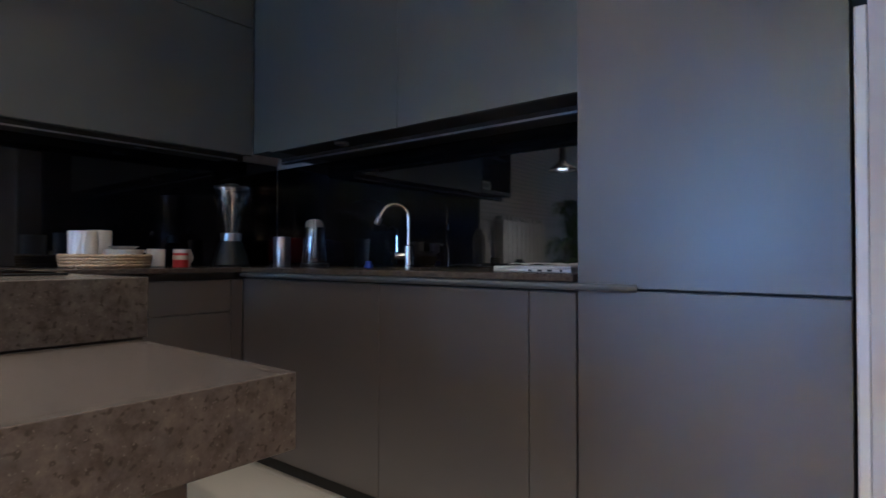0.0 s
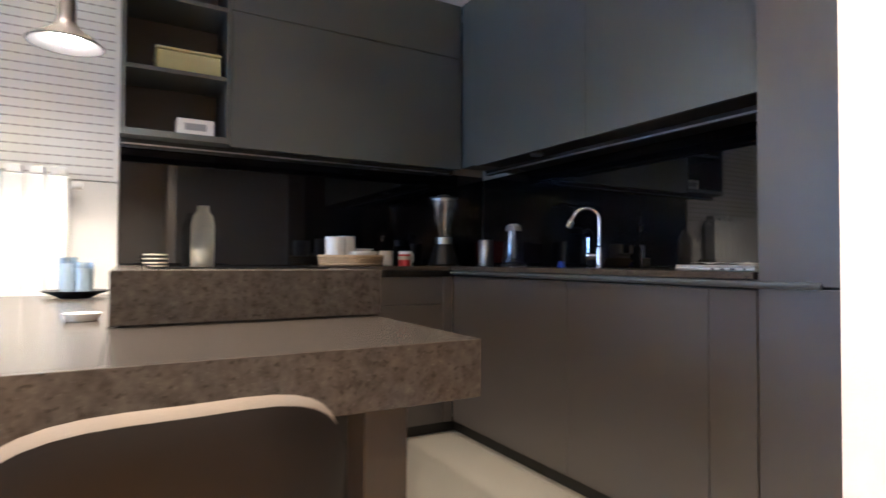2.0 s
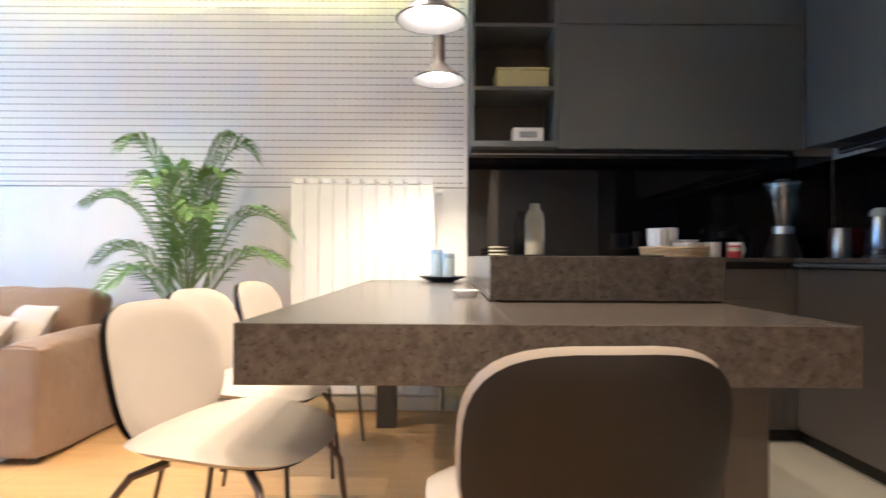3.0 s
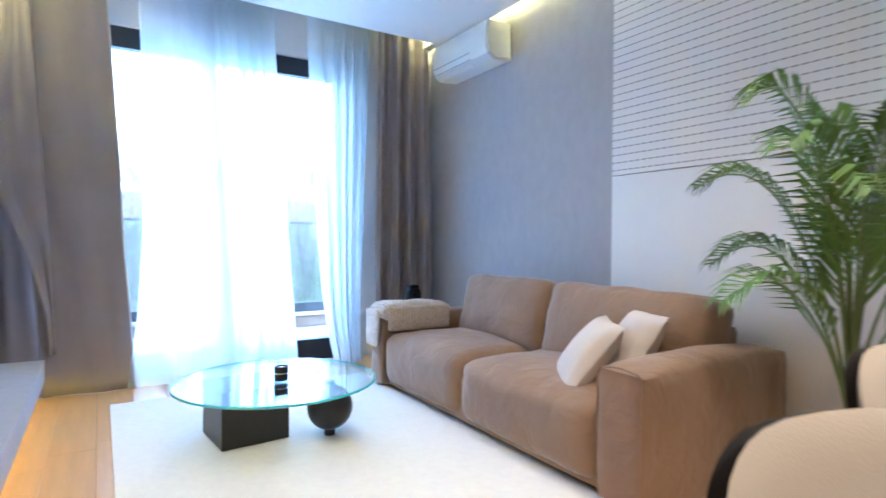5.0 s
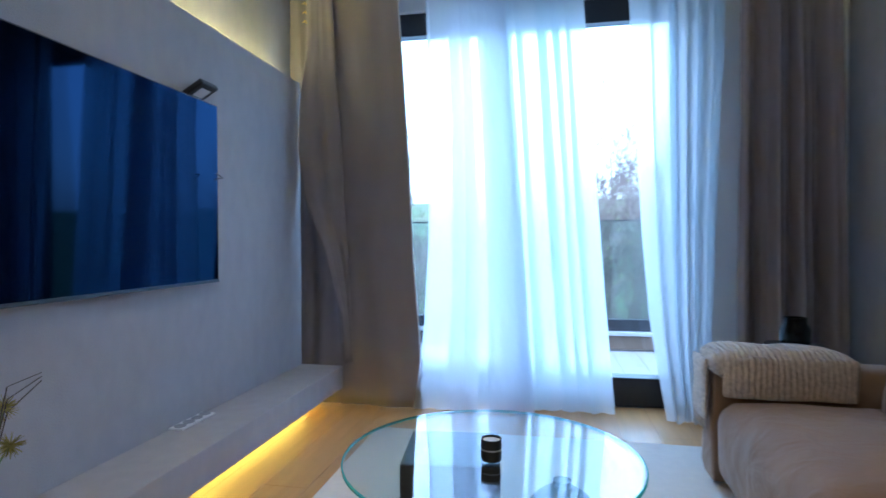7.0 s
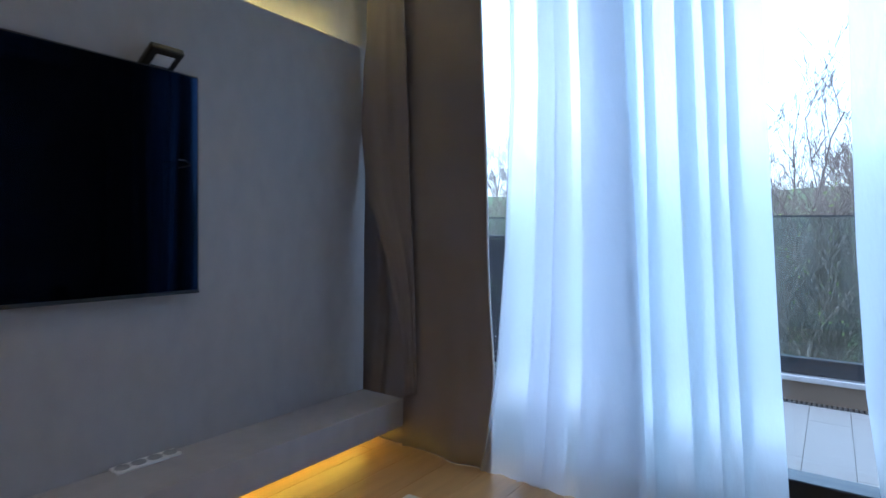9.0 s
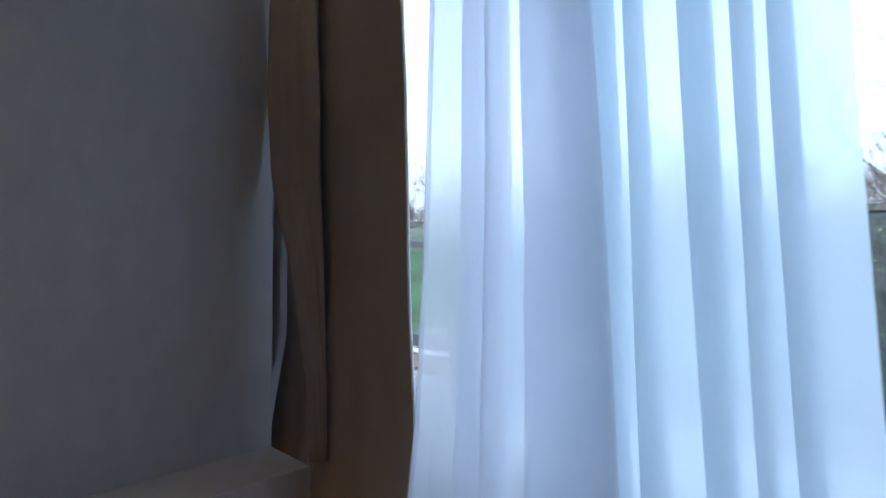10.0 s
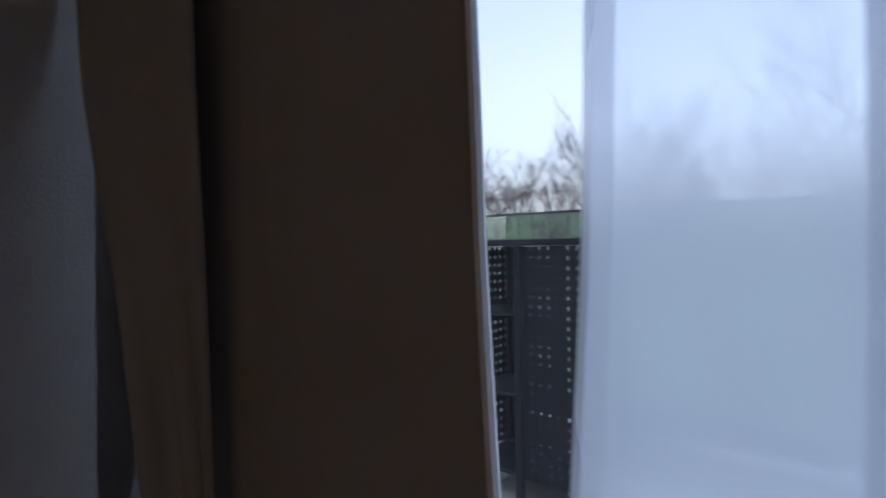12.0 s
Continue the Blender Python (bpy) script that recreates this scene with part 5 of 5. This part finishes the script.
# ---- balcony ----
bal = tagged(part("balcony_slab", boxed(-3.22, 4.4, 6.605, 8.6, -0.25, -0.038), M_CONCRETE), "concrete balcony slab", "balcony", kind="structure")
rl = thing("balcony_railing", (1.8, 8.45, -0.03), "glass balcony railing with dark metal rails", "railing")
g = part("glass_panel", boxed(-3.2, 4.38, 8.445, 8.457, 0.20, 1.125), M_GLASS_G, rl, "green tinted glass")
g.visible_shadow = False
part("top_edge", boxed(-3.2, 4.38, 8.442, 8.46, 1.1255, 1.137), M_FRAME, rl, "thin dark capping")
part("bottom_rail", boxed(-3.2, 4.38, 8.42, 8.48, 0.13, 0.235, 0.004), M_FRAME, rl, "dark metal band")
part("coping", boxed(-3.2, 4.38, 8.36, 8.52, 0.095, 0.1295, 0.003), M_SILVER, rl, "pale metal coping")
part("kerb", boxed(-3.2, 4.38, 8.40, 8.50, -0.0375, 0.0945), M_BROWN, rl, "brown rendered kerb")
for x in (-2.9, -0.4):
    part("post", boxed(x, x + 0.05, 8.39, 8.415, 0.13, 1.0), M_FRAME, rl)
part("handrail", boxed(-3.2, -0.1, 8.38, 8.417, 0.965, 1.012, 0.003), M_FRAME, rl, "dark handrail")
gr = thing("drain_grate", (1.8, 8.33, -0.03), "grey slotted drain grate along the kerb", "grate")
part("frame", boxed(-3.2, 4.38, 8.305, 8.37, -0.0375, -0.030), M_FRAME, gr)
bm = bmesh.new()
for i in range(130):
    x = 0.3 + 0.026 * i
    vs_ = box(bm, x, x + 0.014, 8.31, 8.365, -0.0298, -0.026)
tagged(part("slat", bm, M_STEEL, gr), kind="stuff")


def perforated(name, parent, x0, x1, z0, z1, y, pitch=0.036, hole=0.014, axis="y"):
    """A metal sheet with square holes right through it, along x (axis 'y') or along y (axis 'x')."""
    vs, fs = [], []

    def quad(a0, a1, b0, b1):
        k = len(vs)
        for a, b in ((a0, b0), (a1, b0), (a1, b1), (a0, b1)):
            vs.append((a, y, b) if axis == "y" else (y, a, b))
        fs.append((k, k + 1, k + 2, k + 3))
    nz = int((z1 - z0) / pitch)
    nx = int((x1 - x0) / pitch)
    for j in range(nz):
        b = z0 + (z1 - z0) * j / nz
        b1 = z0 + (z1 - z0) * (j + 1) / nz
        quad(x0, x1, b, b1 - hole)
        for i in range(nx):
            a = x0 + (x1 - x0) * i / nx
            a1 = x0 + (x1 - x0) * (i + 1) / nx
            quad(a, a1 - hole, b1 - hole, b1)
    me = bpy.data.meshes.new(name)
    me.from_pydata(vs, [], fs)
    me.materials.append(M_FRAME)
    ob = new(name, me)
    ob.parent = parent
    ob.matrix_parent_inverse = Matrix.Translation(-BASES[parent])
    thick(ob, 0.002)
    return tagged(ob, "perforated dark sheet")


pc = thing("balcony_cabinet", (0.3, 7.9, -0.03), "dark perforated metal shelf cabinet on the balcony", "cabinet")
CX0, CXM, CX1, CY0, CY1, CZ0, CZ1 = 0.28, 0.56, 0.84, 7.78, 8.12, -0.03, 0.985
for x, y in ((CX0, CY0), (CXM, CY0), (CX1, CY0), (CX0, CY1), (CXM, CY1), (CX1, CY1)):
    part("post", boxed(x - 0.014, x + 0.014, y - 0.014, y + 0.014, CZ0 + 0.001, CZ1 - 0.025, 0.002), M_FRAME, pc)
part("top", boxed(CX0 - 0.02, CX1 + 0.02, CY0 - 0.02, CY1 + 0.02, CZ1 - 0.0245, CZ1, 0.003), M_FRAME, pc)
part("shelf", boxed(CX0, CX1, CY0 + 0.02, CY1 - 0.02, 0.05, 0.064, 0.002), M_FRAME, pc)
for z in (0.36, 0.68):
    part("shelf", boxed(CX0, CXM, CY0 + 0.02, CY1 - 0.02, z, z + 0.014, 0.002), M_FRAME, pc)
perforated("back_sheet", pc, CX0 + 0.015, CXM - 0.015, CZ0 + 0.1, CZ1 - 0.03, CY1)
perforated("front_sheet", pc, CXM + 0.02, CX1 - 0.02, CZ0 + 0.1, CZ1 - 0.03, CY0)
perforated("side_sheet", pc, CY0 + 0.015, CY1 - 0.015, CZ0 + 0.1, CZ1 - 0.03, CX0, axis="x")

# ---- outside ----


def hill(x, y):
    """The ground's height."""
    t = max(0.0, y - 11.0)
    z = -4.2 + 0.17 * t - 0.0004 * t * t + 0.8 * noise.noise((x * 0.05, y * 0.05, 3)) + 0.2 * noise.noise((x * 0.3, y * 0.3, 7))
    return min(z, 9.0 + 1.5 * noise.noise((x * 0.02, y * 0.02, 1)))


bm = bmesh.new()
ys = [-900, -300, -80, -20, 5.0, 9.0, 11.0] + [12 + 1.5 * i for i in range(40)] + [75, 90, 120, 200, 400, 900]
xs = [-900, -400, -200, -120] + [-80 + 2.0 * i for i in range(81)] + [120, 200, 400, 900]
gv = [[bm.verts.new((x, y, hill(x, y))) for x in xs] for y in ys]
for a, b in zip(gv, gv[1:]):
    for i in range(len(xs) - 1):
        bm.faces.new((a[i], a[i + 1], b[i + 1], b[i]))
tagged(part("ground", bm, M_GRASS, smooth=True), "grassy hillside below the balcony", "ground", kind="structure")


def bare_tree(seed, height):
    """A leafless tree on the origin: trunk, limbs and a crown of twigs."""
    rnd = random.Random(seed)
    t = thing("bare_tree", (0, 0, 0), "leafless grey tree on the hillside", "tree", "hillside trees")
    trunk, limb, twig, buds = bmesh.new(), bmesh.new(), bmesh.new(), bmesh.new()

    def grow(p, d, length, r, level):
        pts = [p]
        q, dd = p.copy(), d.copy()
        n = 5 if level < 2 else 3 if level < 4 else 2
        for _ in range(n):
            dd = (dd + Vector((rnd.uniform(-1, 1), rnd.uniform(-1, 1), rnd.uniform(-0.5, 0.9))) * 0.22).normalized()
            q = q + dd * length / n
            pts.append(q.copy())
        bmx = trunk if level == 0 else limb if level < 3 else twig
        tube(bmx, pts, r, 6 if level == 0 else 4 if level < 3 else 3, r * 0.45)
        if level >= 4:
            if rnd.random() < 0.12:
                e = pts[-1]
                s = Vector((rnd.uniform(-1, 1), rnd.uniform(-1, 1), rnd.uniform(-1, 1))) * 0.03
                buds.faces.new([buds.verts.new(e), buds.verts.new(e + s + Vector((0.03, 0, 0.03))), buds.verts.new(e + s)])
            return
        kids = {0: 8, 1: 6, 2: 5, 3: 7}[level]
        for k in range(kids):
            f = rnd.uniform(0.35, 1.0) if level else rnd.uniform(0.3, 1.0)
            i = min(n - 1, int(f * n))
            s = pts[i].lerp(pts[i + 1], f * n - i)
            axis = Vector((rnd.uniform(-1, 1), rnd.uniform(-1, 1), rnd.uniform(-0.2, 0.8))).normalized()
            nd = (dd * rnd.uniform(0.5, 0.9) + axis * 0.75 + Vector((0, 0, 0.2))).normalized()
            grow(s, nd, length * rnd.uniform(0.42, 0.66), max(0.0045, r * (1 - 0.5 * f) * 0.57), level + 1)

    grow(Vector((0, 0, -0.3)), Vector((rnd.uniform(-0.15, 0.15), rnd.uniform(-0.15, 0.15), 1)).normalized(), height * 0.55, height * 0.0085, 0)
    part("trunk", trunk, M_BARK, t, smooth=True)
    part("limbs", limb, M_BARK, t, smooth=True)
    tagged(part("twigs", twig, M_BARK, t), kind="stuff")
    if len(buds.faces):
        tagged(part("buds", buds, M_BUD, t, "first pale green buds"), kind="stuff")
    return t


protos = [bare_tree(s, h) for s, h in ((1, 9.0), (2, 6.5), (4, 5.0), (7, 7.5))]
rt = random.Random(77)
spots = [(2.5, 15.5, 0), (3.0, 13.2, 3), (4.6, 13.6, 2), (1.0, 14.2, 3), (2.4, 12.8, 1), (3.8, 15.2, 1), (6.2, 14.0, 2), (-0.8, 14.5, 2), (1.9, 17.6, 0), (-6, 20, 1), (-9, 21, 2), (4.2, 16.5, 1), (1.3, 16.5, 2), (3.3, 14.2, 2), (2.0, 13.8, 2), (0.2, 15.5, 1), (5.5, 15, 3), (-1.8, 17, 3), (-4, 18, 2), (3.6, 18.5, 3), (2.9, 20.5, 1), (1.6, 20, 2), (5.6, 21.5, 3), (3.0, 23, 2), (0.4, 24, 1), (-2.5, 22, 3), (-5.0, 25, 0), (-7.5, 23, 2), (-10, 26, 1), (-12.5, 24, 3), (-15, 28, 0), (-18, 26, 2), (7.5, 20, 0), (6.6, 26, 2), (2.2, 28, 1)]
for k in range(44):
    spots.append((rt.uniform(-48, 22), rt.uniform(30, 62), rt.randrange(4)))
used = set()
for x, y, k in spots:
    m = Matrix.Translation((x, y, hill(x, y) - 0.1)) @ pose(0, 0, 0, 0, 0, rt.uniform(0, 360))
    if k not in used:
        used.add(k)
        protos[k].matrix_basis = m
    else:
        copy_thing(protos[k], m)


def scrub():
    """Low tangled bushes over the slope."""
    rnd = random.Random(3)
    vs, fs = [], []
    for _ in range(34000):
        x, y = rnd.uniform(-30, 14), rnd.uniform(12.5, 48)
        if noise.noise((x * 0.12, y * 0.12, 9)) < 0.0 and y > 15:
            continue
        p = Vector((x, y, hill(x, y) - 0.05))
        h = rnd.uniform(0.4, 1.5)
        d = Vector((rnd.uniform(-0.7, 0.7), rnd.uniform(-0.7, 0.7), 1)) * h
        w = Vector((rnd.uniform(-1, 1), rnd.uniform(-1, 1), 0)).normalized() * rnd.uniform(0.005, 0.012)
        k = len(vs)
        m = p + d * 0.5 + Vector((rnd.uniform(-0.2, 0.2), rnd.uniform(-0.2, 0.2), 0))
        vs += [p - w, p + w, m + w * 0.6, m - w * 0.6, p + d]
        fs += [(k, k + 1, k + 2, k + 3), (k + 3, k + 2, k + 4)]
    me = bpy.data.meshes.new("scrub")
    me.from_pydata([tuple(v) for v in vs], [], fs)
    me.materials.append(M_SCRUB)
    tagged(new("scrub", me), "tangled bare scrub covering the slope", "scrub", kind="stuff")


scrub()

# ---- floors, piece by piece ----


def planks(parent_name, label, cat, mat, base_mat, x0, x1, y0, y1, z, w, l, gap, along, name, seed, sub):
    f = tagged(part(parent_name, boxed(x0, x1, y0, y1, z - 0.09, z - 0.008), base_mat), label, cat, kind="structure")
    rnd = random.Random(seed)
    meshes = {}
    a0, a1, b0, b1 = (y0, y1, x0, x1) if along == "y" else (x0, x1, y0, y1)
    b = b0
    while b < b1 - 0.01:
        bw = min(w, b1 - b)
        a = a0 - rnd.uniform(0, l)
        while a < a1:
            s, e = max(a, a0), min(a + l, a1)
            if e - s > 0.03:
                key = (round(bw, 3), round(e - s, 3))
                if key not in meshes:
                    lx, ly = (bw, e - s) if along == "y" else (e - s, bw)
                    bm = boxed(gap, lx - gap, gap, ly - gap, -0.0078, 0, 0.0008)
                    me = bpy.data.meshes.new(name)
                    bm.to_mesh(me)
                    bm.free()
                    me.materials.append(mat)
                    meshes[key] = me
                ob = new(name, meshes[key])
                ob.parent = f
                ob.location = (b, s, z) if along == "y" else (s, b, z)
            a += l
        b += w
    return f


planks("floor", "warm oak plank floor", "floor", M_OAK, M_DARK, -1.0, 3.8, 0.94, 6.49, 0.0, 0.18, 1.5, 0.0006, "y", "plank", 4, "")
tagged(part("door_sill", boxed(XW, 3.8, 6.49, 6.6, -0.09, -0.021), M_CONCRETE), "concrete sill below the balcony door", "sill", kind="structure")
planks("kitchen_floor", "cream tiled kitchen floor", "floor", M_TILE, M_DARK, 0.825, 3.8, -0.56, 0.94, 0.0035, 0.6, 1.2, 0.001, "x", "tile", 6, "")
planks("balcony_floor", "pale wood-look balcony tiles", "floor", M_DECK, M_CONCRETE, -3.2, 4.38, 6.665, 8.30, -0.03, 0.2, 1.0, 0.001, "y", "tile", 8, "")
